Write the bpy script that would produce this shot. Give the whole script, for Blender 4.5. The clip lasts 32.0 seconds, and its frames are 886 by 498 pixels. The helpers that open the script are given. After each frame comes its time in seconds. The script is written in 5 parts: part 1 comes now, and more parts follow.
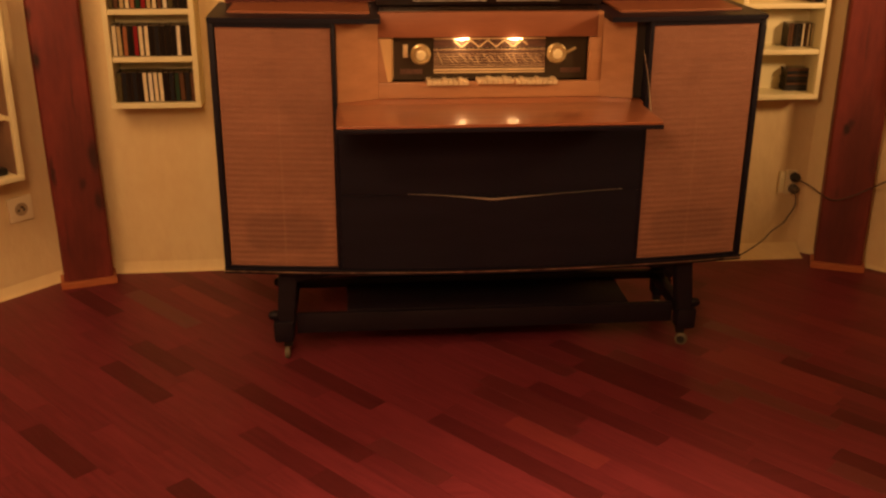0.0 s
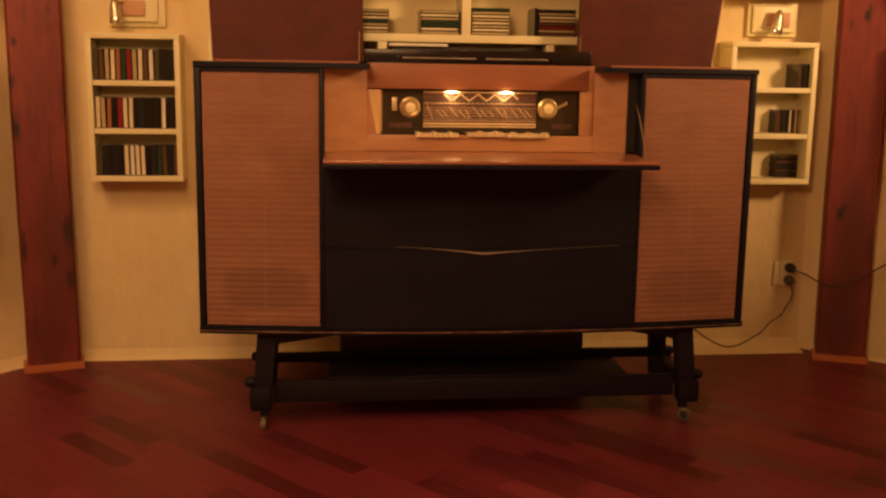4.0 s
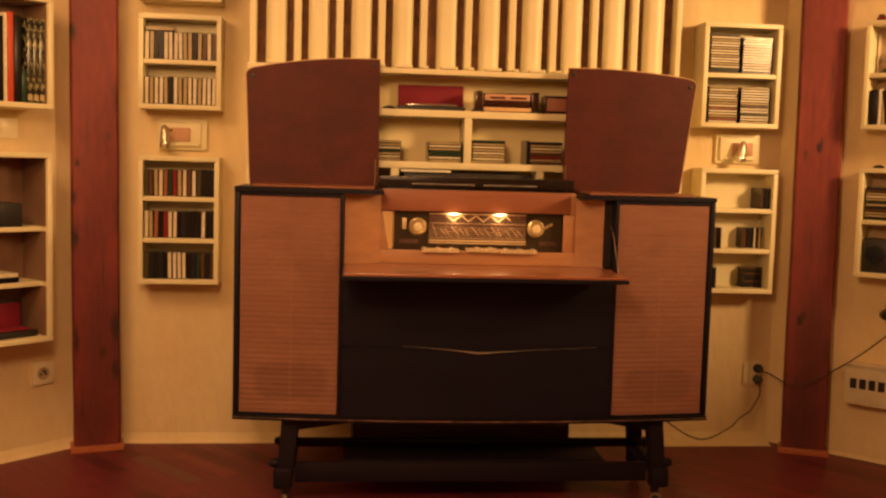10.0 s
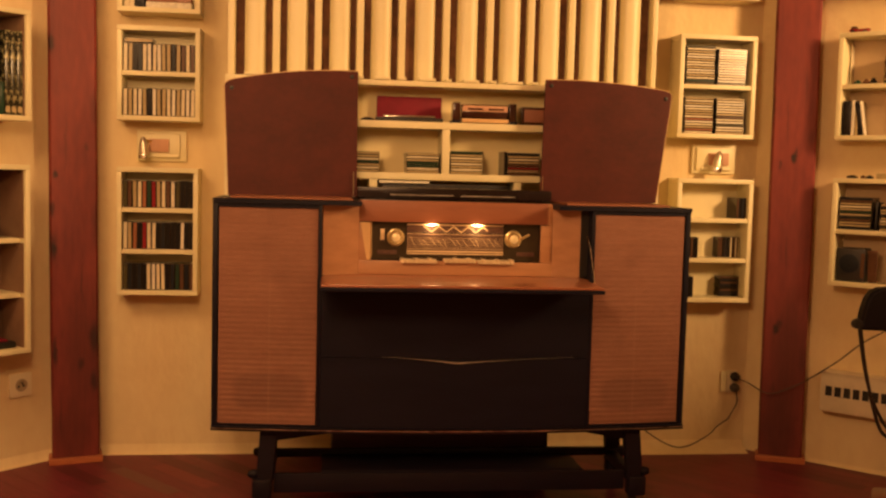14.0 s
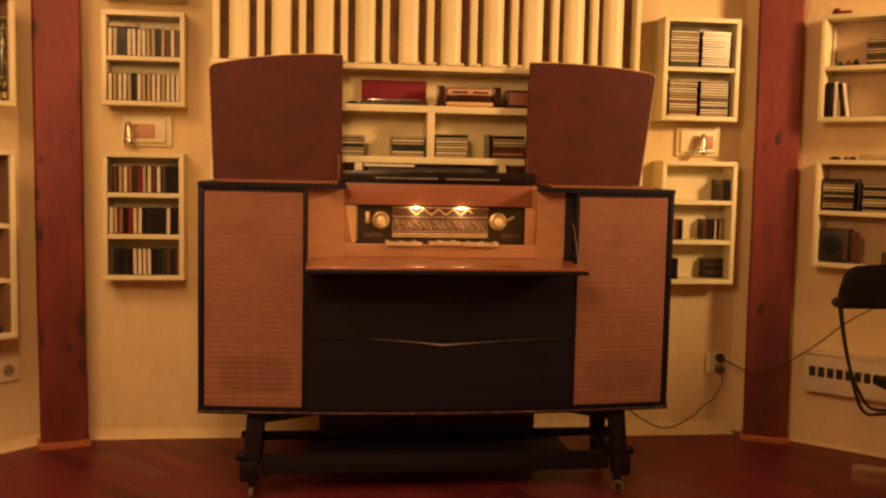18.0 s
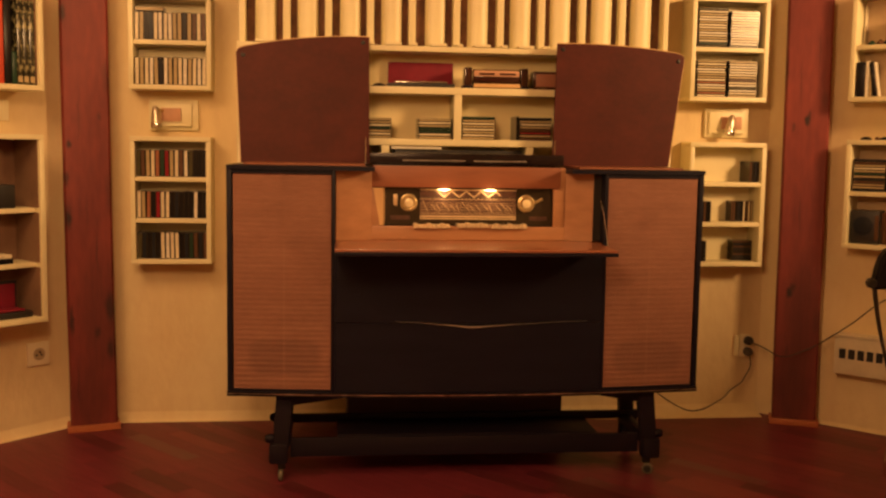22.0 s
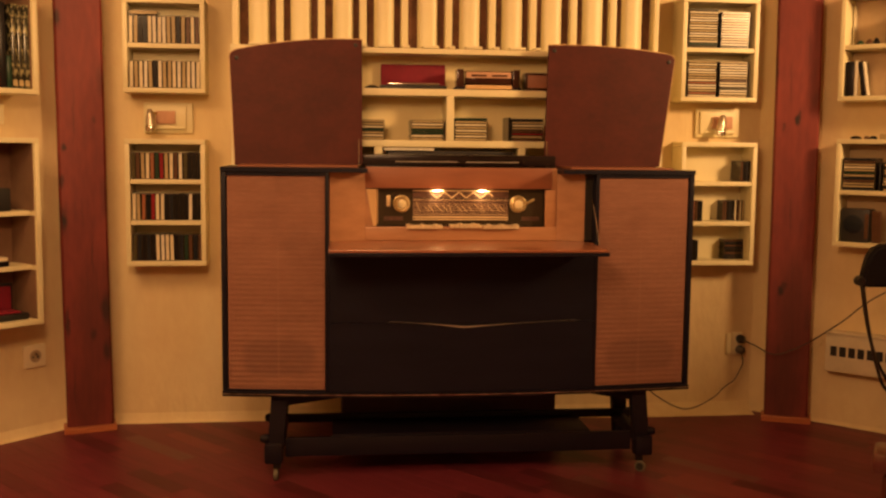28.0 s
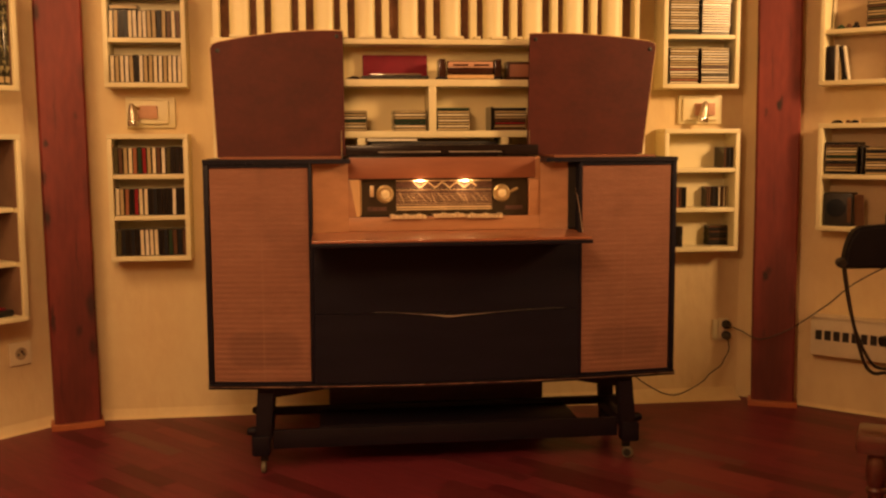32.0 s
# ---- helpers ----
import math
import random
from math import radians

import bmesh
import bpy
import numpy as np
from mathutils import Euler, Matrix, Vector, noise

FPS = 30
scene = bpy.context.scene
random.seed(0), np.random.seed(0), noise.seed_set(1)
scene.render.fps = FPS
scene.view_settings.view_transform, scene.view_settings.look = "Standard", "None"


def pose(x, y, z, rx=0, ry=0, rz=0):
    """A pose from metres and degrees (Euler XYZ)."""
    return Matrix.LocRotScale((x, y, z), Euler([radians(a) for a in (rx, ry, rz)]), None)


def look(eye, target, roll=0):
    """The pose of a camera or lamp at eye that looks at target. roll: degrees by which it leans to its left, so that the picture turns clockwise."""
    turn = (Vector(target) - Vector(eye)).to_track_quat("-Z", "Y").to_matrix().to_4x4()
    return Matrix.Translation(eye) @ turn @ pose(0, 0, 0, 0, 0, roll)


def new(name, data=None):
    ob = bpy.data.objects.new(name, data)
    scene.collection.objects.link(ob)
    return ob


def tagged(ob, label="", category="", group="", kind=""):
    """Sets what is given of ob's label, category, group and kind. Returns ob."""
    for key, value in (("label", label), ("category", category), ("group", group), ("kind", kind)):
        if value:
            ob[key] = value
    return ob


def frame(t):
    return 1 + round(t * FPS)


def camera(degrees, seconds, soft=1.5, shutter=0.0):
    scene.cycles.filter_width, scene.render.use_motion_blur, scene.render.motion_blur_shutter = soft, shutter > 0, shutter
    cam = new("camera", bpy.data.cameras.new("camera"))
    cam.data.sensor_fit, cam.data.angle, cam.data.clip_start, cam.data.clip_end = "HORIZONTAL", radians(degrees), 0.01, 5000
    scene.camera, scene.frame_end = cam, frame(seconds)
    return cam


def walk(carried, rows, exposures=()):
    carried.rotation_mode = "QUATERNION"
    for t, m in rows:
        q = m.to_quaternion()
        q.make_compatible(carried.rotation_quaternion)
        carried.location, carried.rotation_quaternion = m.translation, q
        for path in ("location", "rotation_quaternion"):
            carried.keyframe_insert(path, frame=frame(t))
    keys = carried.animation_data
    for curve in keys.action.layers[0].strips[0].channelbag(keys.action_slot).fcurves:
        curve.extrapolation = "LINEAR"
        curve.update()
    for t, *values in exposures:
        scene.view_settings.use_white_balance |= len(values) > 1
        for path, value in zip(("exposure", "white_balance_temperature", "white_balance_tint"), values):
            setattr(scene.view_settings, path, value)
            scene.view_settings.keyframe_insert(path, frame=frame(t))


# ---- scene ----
cam = camera(47.5, 32.0, soft=2.4, shutter=0.5)
PATH = [
    (0, (-0.082, 0.089, 1.668), (0.109, 1.946, 0.949), 0.4),
    (0.5, (-0.038, 0.082, 1.62), (0.139, 1.941, 0.904), -0.4),
    (1, (-0.061, 0.078, 1.557), (0.195, 1.943, 0.883), 0.6),
    (1.5, (-0.098, 0.083, 1.479), (0.161, 1.96, 0.841), 0.8),
    (2, (-0.09, 0.101, 1.387), (0.136, 1.994, 0.783), 1.1),
    (2.5, (-0.117, 0.147, 1.324), (0.089, 2.066, 0.799), 1.5),
    (4.5, (-0.103, 0.083, 1.171), (0.146, 2.043, 0.857), 0.9),
    (5, (-0.122, 0.011, 1.207), (0.117, 1.977, 0.929), 1.4),
    (5.5, (-0.132, -0.063, 1.258), (0.101, 1.911, 1.036), 0.6),
    (6, (-0.149, -0.143, 1.284), (0.059, 1.836, 1.089), 0.3),
    (6.5, (-0.137, -0.226, 1.303), (0.087, 1.753, 1.12), -0.1),
    (7, (-0.114, -0.293, 1.319), (0.132, 1.686, 1.159), -1.2),
    (7.5, (-0.098, -0.349, 1.314), (0.161, 1.628, 1.155), -1.2),
    (8, (-0.096, -0.381, 1.321), (0.16, 1.597, 1.172), -0.7),
    (8.5, (-0.11, -0.4, 1.329), (0.135, 1.58, 1.187), 0.2),
    (9, (-0.122, -0.405, 1.316), (0.116, 1.575, 1.164), 0.6),
    (9.5, (-0.136, -0.399, 1.306), (0.09, 1.581, 1.139), 1.0),
    (10, (-0.141, -0.397, 1.309), (0.078, 1.583, 1.14), 1.6),
    (10.5, (-0.148, -0.399, 1.313), (0.067, 1.583, 1.149), 1.7),
    (11, (-0.144, -0.401, 1.31), (0.074, 1.58, 1.144), 1.6),
    (11.5, (-0.136, -0.4, 1.306), (0.089, 1.58, 1.136), 1.4),
    (12, (-0.128, -0.406, 1.302), (0.104, 1.573, 1.128), 1.3),
    (12.5, (-0.123, -0.408, 1.303), (0.115, 1.57, 1.127), 1.3),
    (13, (-0.126, -0.409, 1.307), (0.115, 1.569, 1.135), 1.4),
    (13.5, (-0.123, -0.414, 1.314), (0.119, 1.565, 1.153), 1.5),
    (14, (-0.12, -0.421, 1.321), (0.13, 1.557, 1.169), 1.5),
    (14.5, (-0.109, -0.43, 1.321), (0.15, 1.548, 1.175), 1.3),
    (16.5, (-0.108, -0.44, 1.32), (0.158, 1.537, 1.174), 1.0),
    (17, (-0.094, -0.443, 1.312), (0.174, 1.533, 1.155), 0.9),
    (17.5, (-0.098, -0.445, 1.304), (0.174, 1.53, 1.14), 1.0),
    (18, (-0.097, -0.444, 1.301), (0.17, 1.531, 1.126), 1.2),
    (18.5, (-0.111, -0.439, 1.3), (0.147, 1.537, 1.12), 1.5),
    (19, (-0.116, -0.431, 1.291), (0.133, 1.544, 1.101), 1.4),
    (19.5, (-0.117, -0.428, 1.284), (0.13, 1.546, 1.084), 1.3),
    (20, (-0.112, -0.428, 1.279), (0.135, 1.545, 1.067), 0.8),
    (20.5, (-0.116, -0.425, 1.271), (0.13, 1.547, 1.045), 0.6),
    (21, (-0.118, -0.425, 1.277), (0.117, 1.548, 1.05), 0.8),
    (21.5, (-0.129, -0.426, 1.281), (0.099, 1.549, 1.061), 1.0),
    (22, (-0.129, -0.431, 1.285), (0.1, 1.545, 1.082), 0.9),
    (22.5, (-0.129, -0.439, 1.293), (0.099, 1.538, 1.096), 0.9),
    (23, (-0.123, -0.441, 1.292), (0.107, 1.536, 1.097), 0.8),
    (23.5, (-0.127, -0.44, 1.287), (0.103, 1.536, 1.085), 0.9),
    (24, (-0.13, -0.448, 1.286), (0.102, 1.528, 1.083), 0.9),
    (24.5, (-0.132, -0.453, 1.285), (0.093, 1.524, 1.089), 1.1),
    (25, (-0.137, -0.452, 1.296), (0.082, 1.526, 1.103), 1.1),
    (25.5, (-0.134, -0.456, 1.291), (0.089, 1.522, 1.099), 0.8),
    (27.5, (-0.125, -0.462, 1.279), (0.111, 1.513, 1.074), 0.6),
    (28, (-0.117, -0.463, 1.286), (0.118, 1.513, 1.085), 0.6),
    (28.5, (-0.112, -0.464, 1.282), (0.122, 1.513, 1.082), 0.3),
    (29, (-0.109, -0.465, 1.278), (0.13, 1.51, 1.07), 0.2),
    (29.5, (-0.105, -0.465, 1.271), (0.135, 1.509, 1.059), 0.0),
    (30, (-0.105, -0.464, 1.271), (0.137, 1.51, 1.058), -0.0),
    (30.5, (-0.103, -0.466, 1.273), (0.136, 1.508, 1.064), -0.0),
    (31, (-0.101, -0.468, 1.278), (0.14, 1.506, 1.068), -0.0),
    (31.5, (-0.1, -0.467, 1.266), (0.147, 1.506, 1.052), -0.2),
    (32, (-0.092, -0.471, 1.266), (0.161, 1.502, 1.055), -0.3),
]
SCALE = 0.9  # metres to one unit of the plan below
walk(cam, [(t, look(SCALE * Vector(eye), SCALE * Vector(target), roll)) for t, eye, target, roll in PATH],
     [(0.0, -0.06), (2.5, -0.03), (5.0, -0.03), (7.0, 0.0), (9.0, 0.05), (14.0, 0.05), (18.0, 0.0), (32.0, 0.0)])


# ---- world, lamps ----
world = bpy.data.worlds.new("world")
world.use_nodes = True
world.node_tree.nodes["Background"].inputs[0].default_value = (0.02, 0.012, 0.005, 1)
world.node_tree.nodes["Background"].inputs[1].default_value = 0.2
scene.world = world
WARM, REDDER = (1.0, 0.545, 0.222), (1.0, 0.522, 0.226)


def lamp(name, place, watts, radius=0.09, aim=None, spread=150, colour=WARM):
    data = bpy.data.lights.new(name, "SPOT" if aim else "POINT")
    data.energy, data.color, data.shadow_soft_size = watts, colour, radius
    ob = new(name, data)
    ob.location = place
    if aim:
        data.spot_size, data.spot_blend = radians(spread), 1.0
        ob.rotation_euler = (Vector(aim) - Vector(place)).to_track_quat("-Z", "Y").to_euler()
    return ob


lamp("ceiling_lamp_east", (3.5, 1.36, 2.42), 415, 0.26, (1.30, 4.1, 2.04), 68)
lamp("ceiling_lamp_west", (-1.5, 2.1, 2.45), 76, 0.4, (-1.4, 4.0, 1.25), 124)
lamp("ceiling_lamp_middle", (-0.5, 0.55, 2.2), 101, 0.25, colour=REDDER)
lamp("ceiling_lamp_centre", (0.4, 1.2, 2.62), 410, 0.12, (0.45, 1.46, 0.0), 60, WARM)


# ---- materials ----
def mat(name, colour, rough=0.5, metal=0.0, colour2=None, scale=8.0, stretch=(1, 1, 1), bump=0.0, bump_scale=60.0,
        coat=0.0, random_tint=0.0, detail=6.0, fine=0.25, coords="Object", island=False):
    m = bpy.data.materials.new(name)
    m.use_nodes = True
    nt = m.node_tree
    b = nt.nodes["Principled BSDF"]
    b.inputs["Roughness"].default_value, b.inputs["Metallic"].default_value = rough, metal
    if coat:
        b.inputs["Coat Weight"].default_value, b.inputs["Coat Roughness"].default_value = coat, 0.12
    tc = nt.nodes.new("ShaderNodeTexCoord")
    mp = nt.nodes.new("ShaderNodeMapping")
    mp.inputs["Scale"].default_value = stretch
    nt.links.new(tc.outputs[coords], mp.inputs[0])
    n1 = nt.nodes.new("ShaderNodeTexNoise")
    n1.inputs["Scale"].default_value, n1.inputs["Detail"].default_value = scale, detail
    nt.links.new(mp.outputs[0], n1.inputs[0])
    n2 = nt.nodes.new("ShaderNodeTexNoise")
    n2.inputs["Scale"].default_value, n2.inputs["Detail"].default_value = scale * 7, 3
    nt.links.new(mp.outputs[0], n2.inputs[0])
    add = nt.nodes.new("ShaderNodeMix")
    add.inputs[0].default_value = fine
    nt.links.new(n1.outputs[0], add.inputs[2])
    nt.links.new(n2.outputs[0], add.inputs[3])
    ramp = nt.nodes.new("ShaderNodeValToRGB")
    ramp.color_ramp.elements[0].position, ramp.color_ramp.elements[1].position = 0.34, 0.66
    c2 = colour2 or tuple(c * 0.82 for c in colour)
    ramp.color_ramp.elements[0].color, ramp.color_ramp.elements[1].color = (*c2, 1), (*colour, 1)
    nt.links.new(add.outputs[0], ramp.inputs[0])
    out = ramp.outputs[0]
    if random_tint:
        if island:
            info = nt.nodes.new("ShaderNodeNewGeometry")
            rnd = info.outputs["Random Per Island"]
        else:
            info = nt.nodes.new("ShaderNodeObjectInfo")
            rnd = info.outputs["Random"]
        shift = nt.nodes.new("ShaderNodeVectorMath")
        shift.operation = "SCALE"
        shift.inputs[0].default_value = (37.0, 19.0, 11.0)
        nt.links.new(rnd, shift.inputs["Scale"])
        nt.links.new(shift.outputs[0], mp.inputs["Location"])
        hsv = nt.nodes.new("ShaderNodeHueSaturation")
        mr = nt.nodes.new("ShaderNodeValToRGB")
        for pos, val in ((0.07, 0.72), (0.16, 0.86), (0.32, 0.95)):
            mr.color_ramp.elements.new(pos).color = (val, val, val, 1)
        mr.color_ramp.elements[0].color = (0.60, 0.60, 0.60, 1)
        mr.color_ramp.elements[-1].color = (1.10, 1.10, 1.10, 1)
        nt.links.new(rnd, mr.inputs[0])
        nt.links.new(mr.outputs[0], hsv.inputs["Value"])
        nt.links.new(out, hsv.inputs["Color"])
        out = hsv.outputs[0]
    nt.links.new(out, b.inputs["Base Color"])
    if bump:
        n3 = nt.nodes.new("ShaderNodeTexNoise")
        n3.inputs["Scale"].default_value, n3.inputs["Detail"].default_value = bump_scale, 5
        nt.links.new(mp.outputs[0], n3.inputs[0])
        bp = nt.nodes.new("ShaderNodeBump")
        bp.inputs["Strength"].default_value, bp.inputs["Distance"].default_value = bump, 0.01
        nt.links.new(n3.outputs[0], bp.inputs["Height"])
        nt.links.new(bp.outputs[0], b.inputs["Normal"])
    return m


PLASTER = mat("plaster", (0.83, 0.695, 0.405), 0.85, colour2=(0.74, 0.575, 0.315), scale=3.0, stretch=(1, 1, 0.55), bump=0.45, bump_scale=24, fine=0.35)
CEILING = mat("ceiling_paint", (0.78, 0.74, 0.66), 0.9, scale=2, bump=0.1)
PAINT = mat("cream_paint", (0.81, 0.745, 0.465), 0.42, colour2=(0.76, 0.685, 0.415), scale=3, bump=0.06, bump_scale=35)
FLOORWOOD = mat("floor_wood", (0.182, 0.0295, 0.0440), 0.40, colour2=(0.132, 0.0202, 0.0315), scale=5, stretch=(1.2, 14, 6), bump=0.05,
                bump_scale=30, random_tint=0.5, coat=0.0)
FLOORFAR = mat("floor_wood_far", (0.182, 0.0295, 0.0440), 0.40, colour2=(0.132, 0.0202, 0.0315), scale=5, stretch=(1.2, 14, 6), bump=0.05,
               bump_scale=30, random_tint=0.5, coat=0.0, island=True)
FLOORDARK = mat("floor_wood_dark", (0.106, 0.0176, 0.0250), 0.40, colour2=(0.074, 0.0122, 0.0176), scale=5, stretch=(1.2, 14, 6), bump=0.05,
                bump_scale=30)
FLOORMID = mat("floor_wood_brown", (0.138, 0.0222, 0.0320), 0.40, colour2=(0.098, 0.0154, 0.0225), scale=5, stretch=(1.2, 14, 6), bump=0.05,
               bump_scale=30)
FLOORLIGHT = mat("floor_wood_light", (0.220, 0.0390, 0.0470), 0.40, colour2=(0.170, 0.0285, 0.0360), scale=5, stretch=(1.2, 14, 6), bump=0.05,
                 bump_scale=30)
for fm in (FLOORWOOD, FLOORFAR, FLOORDARK, FLOORLIGHT):
    fm.node_tree.nodes["Principled BSDF"].inputs["Specular IOR Level"].default_value = 0.18
JOINT = mat("floor_joint", (0.03, 0.012, 0.008), 0.8, scale=9)
POSTWOOD = mat("post_wood", (0.250, 0.040, 0.030), 0.55, colour2=(0.130, 0.0180, 0.0180), scale=2.6, stretch=(2.4, 2.4, 0.55), bump=0.15, bump_scale=20, fine=0.35)


def add_patches(m, dark, scale, stretch, low, high, amount):
    """Soft dark weathered patches over a material's colour."""
    nt = m.node_tree
    b = nt.nodes["Principled BSDF"]
    base = b.inputs["Base Color"].links[0].from_socket
    tc = nt.nodes.new("ShaderNodeTexCoord")
    mp = nt.nodes.new("ShaderNodeMapping")
    mp.inputs["Scale"].default_value = stretch
    nz = nt.nodes.new("ShaderNodeTexNoise")
    nz.inputs["Scale"].default_value, nz.inputs["Detail"].default_value = scale, 3
    nt.links.new(tc.outputs["Object"], mp.inputs[0])
    nt.links.new(mp.outputs[0], nz.inputs[0])
    mr = nt.nodes.new("ShaderNodeMapRange")
    mr.interpolation_type = "SMOOTHSTEP"
    mr.inputs[1].default_value, mr.inputs[2].default_value, mr.inputs[3].default_value, mr.inputs[4].default_value = low, high, 0, amount
    nt.links.new(nz.outputs[0], mr.inputs[0])
    mx = nt.nodes.new("ShaderNodeMix")
    mx.data_type = "RGBA"
    mx.inputs[7].default_value = (*dark, 1)
    nt.links.new(mr.outputs[0], mx.inputs[0])
    nt.links.new(base, mx.inputs[6])
    nt.links.new(mx.outputs[2], b.inputs["Base Color"])


add_patches(POSTWOOD, (0.035, 0.008, 0.006), 4.0, (3.5, 3.5, 0.9), 0.58, 0.78, 0.5)
add_patches(PLASTER, (0.66, 0.54, 0.34), 2.2, (1, 1, 0.5), 0.52, 0.75, 0.5)
PLINTH = mat("plinth_wood", (0.50, 0.17, 0.07), 0.42, colour2=(0.38, 0.11, 0.045), scale=6, stretch=(1, 6, 6))
DARKWOOD = mat("dark_lacquer", (0.0128, 0.0120, 0.0215), 0.42, colour2=(0.0095, 0.0090, 0.0165), scale=4, stretch=(1, 6, 6))
DARKWOOD.node_tree.nodes["Principled BSDF"].inputs["Specular IOR Level"].default_value = 0.16
STANDWOOD = mat("stand_wood", (0.0140, 0.0098, 0.0170), 0.5, colour2=(0.0095, 0.0070, 0.0125), scale=5, stretch=(1, 6, 6))
STANDWOOD.node_tree.nodes["Principled BSDF"].inputs["Specular IOR Level"].default_value = 0.2
CABINETWOOD = mat("cabinet_wood", (0.060, 0.034, 0.034), 0.5, colour2=(0.042, 0.024, 0.025), scale=5, stretch=(1, 6, 6))
PLAYERBLACK = mat("player_black", (0.020, 0.011, 0.010), 0.24, colour2=(0.012, 0.007, 0.007), scale=20)
PLAYERBLACK.node_tree.nodes["Principled BSDF"].inputs["Specular IOR Level"].default_value = 0.22
MAHOGANY = mat("mahogany_veneer", (0.088, 0.0152, 0.0102), 0.55, colour2=(0.054, 0.0090, 0.0064), scale=2.6, stretch=(2.2, 3, 3), bump=0.03, fine=0.3)
MAHOGANY.node_tree.nodes["Principled BSDF"].inputs["Specular IOR Level"].default_value = 0.25
HONEY = mat("honey_veneer", (0.47, 0.235, 0.115), 0.4, colour2=(0.39, 0.185, 0.086), scale=4, stretch=(1, 9, 9), coat=0.1)
FLAPWOOD = mat("flap_veneer", (0.40, 0.142, 0.064), 0.42, colour2=(0.31, 0.104, 0.046), scale=3.5, stretch=(1, 8, 8), coat=0.9)
FLAPWOOD.node_tree.nodes["Principled BSDF"].inputs["Coat Roughness"].default_value = 0.24
FLAPWOOD.node_tree.nodes["Principled BSDF"].inputs["Coat IOR"].default_value = 2.0
REDVENEER = mat("red_veneer", (0.31, 0.112, 0.054), 0.5, colour2=(0.25, 0.086, 0.041), scale=3.5, stretch=(1, 8, 8))
PALEWOOD = mat("pale_veneer", (0.70, 0.46, 0.22), 0.4, colour2=(0.60, 0.38, 0.17), scale=5, stretch=(6, 6, 1))
BRASS = mat("brass", (0.75, 0.55, 0.25), 0.28, metal=1.0, scale=30)
CHROME = mat("chrome", (0.80, 0.78, 0.74), 0.16, metal=1.0, scale=30)
BLACKPL = mat("black_plastic", (0.018, 0.016, 0.015), 0.45, scale=20, bump=0.05)
RUBBER = mat("worn_rubber", (0.15, 0.13, 0.09), 0.6, scale=20)
IVORY = mat("ivory_keys", (0.74, 0.58, 0.36), 0.35, scale=20)
DIALGLASS = mat("dial_glass", (0.048, 0.035, 0.022), 0.2, colour2=(0.032, 0.024, 0.015), scale=8)
DIALGOLD = mat("dial_gold", (0.90, 0.72, 0.44), 0.3, metal=0.35, scale=20)
DIALLINE = mat("dial_line", (0.70, 0.52, 0.32), 0.4, metal=0.2, scale=20)
DIALBROWN = mat("dial_brown", (0.140, 0.070, 0.050), 0.3, colour2=(0.055, 0.027, 0.020), scale=34, stretch=(1, 1, 3))
KNOBGOLD = mat("knob_gold", (0.74, 0.58, 0.29), 0.25, metal=0.6, scale=20)
KNOBCAP = mat("knob_cap_brass", (0.93, 0.82, 0.50), 0.3, metal=0.15, scale=20)
GAPBROWN = mat("gap_brown", (0.19, 0.085, 0.045), 0.8, colour2=(0.085, 0.036, 0.020), scale=22, bump=0.3)
REDBOX = mat("red_lining", (0.24, 0.006, 0.026), 0.7, scale=18, bump=0.1)
PINK = mat("salmon_panel", (0.62, 0.35, 0.22), 0.6, scale=14)
WHITEPL = mat("white_plastic", (0.90, 0.83, 0.58), 0.3, colour2=(0.86, 0.78, 0.53), scale=12)
HEATERW = mat("heater_enamel", (0.78, 0.70, 0.50), 0.4, scale=6)
BLACKLEATHER = mat("black_leather", (0.010, 0.008, 0.010), 0.6, scale=30, bump=0.2)
BLACKLEATHER.node_tree.nodes["Principled BSDF"].inputs["Specular IOR Level"].default_value = 0.15
TURNED = mat("turned_wood", (0.130, 0.034, 0.024), 0.3, colour2=(0.076, 0.020, 0.014), scale=5, coat=0.8)
STEELTUBE = mat("dark_tube", (0.030, 0.026, 0.022), 0.35, metal=0.4, scale=20)


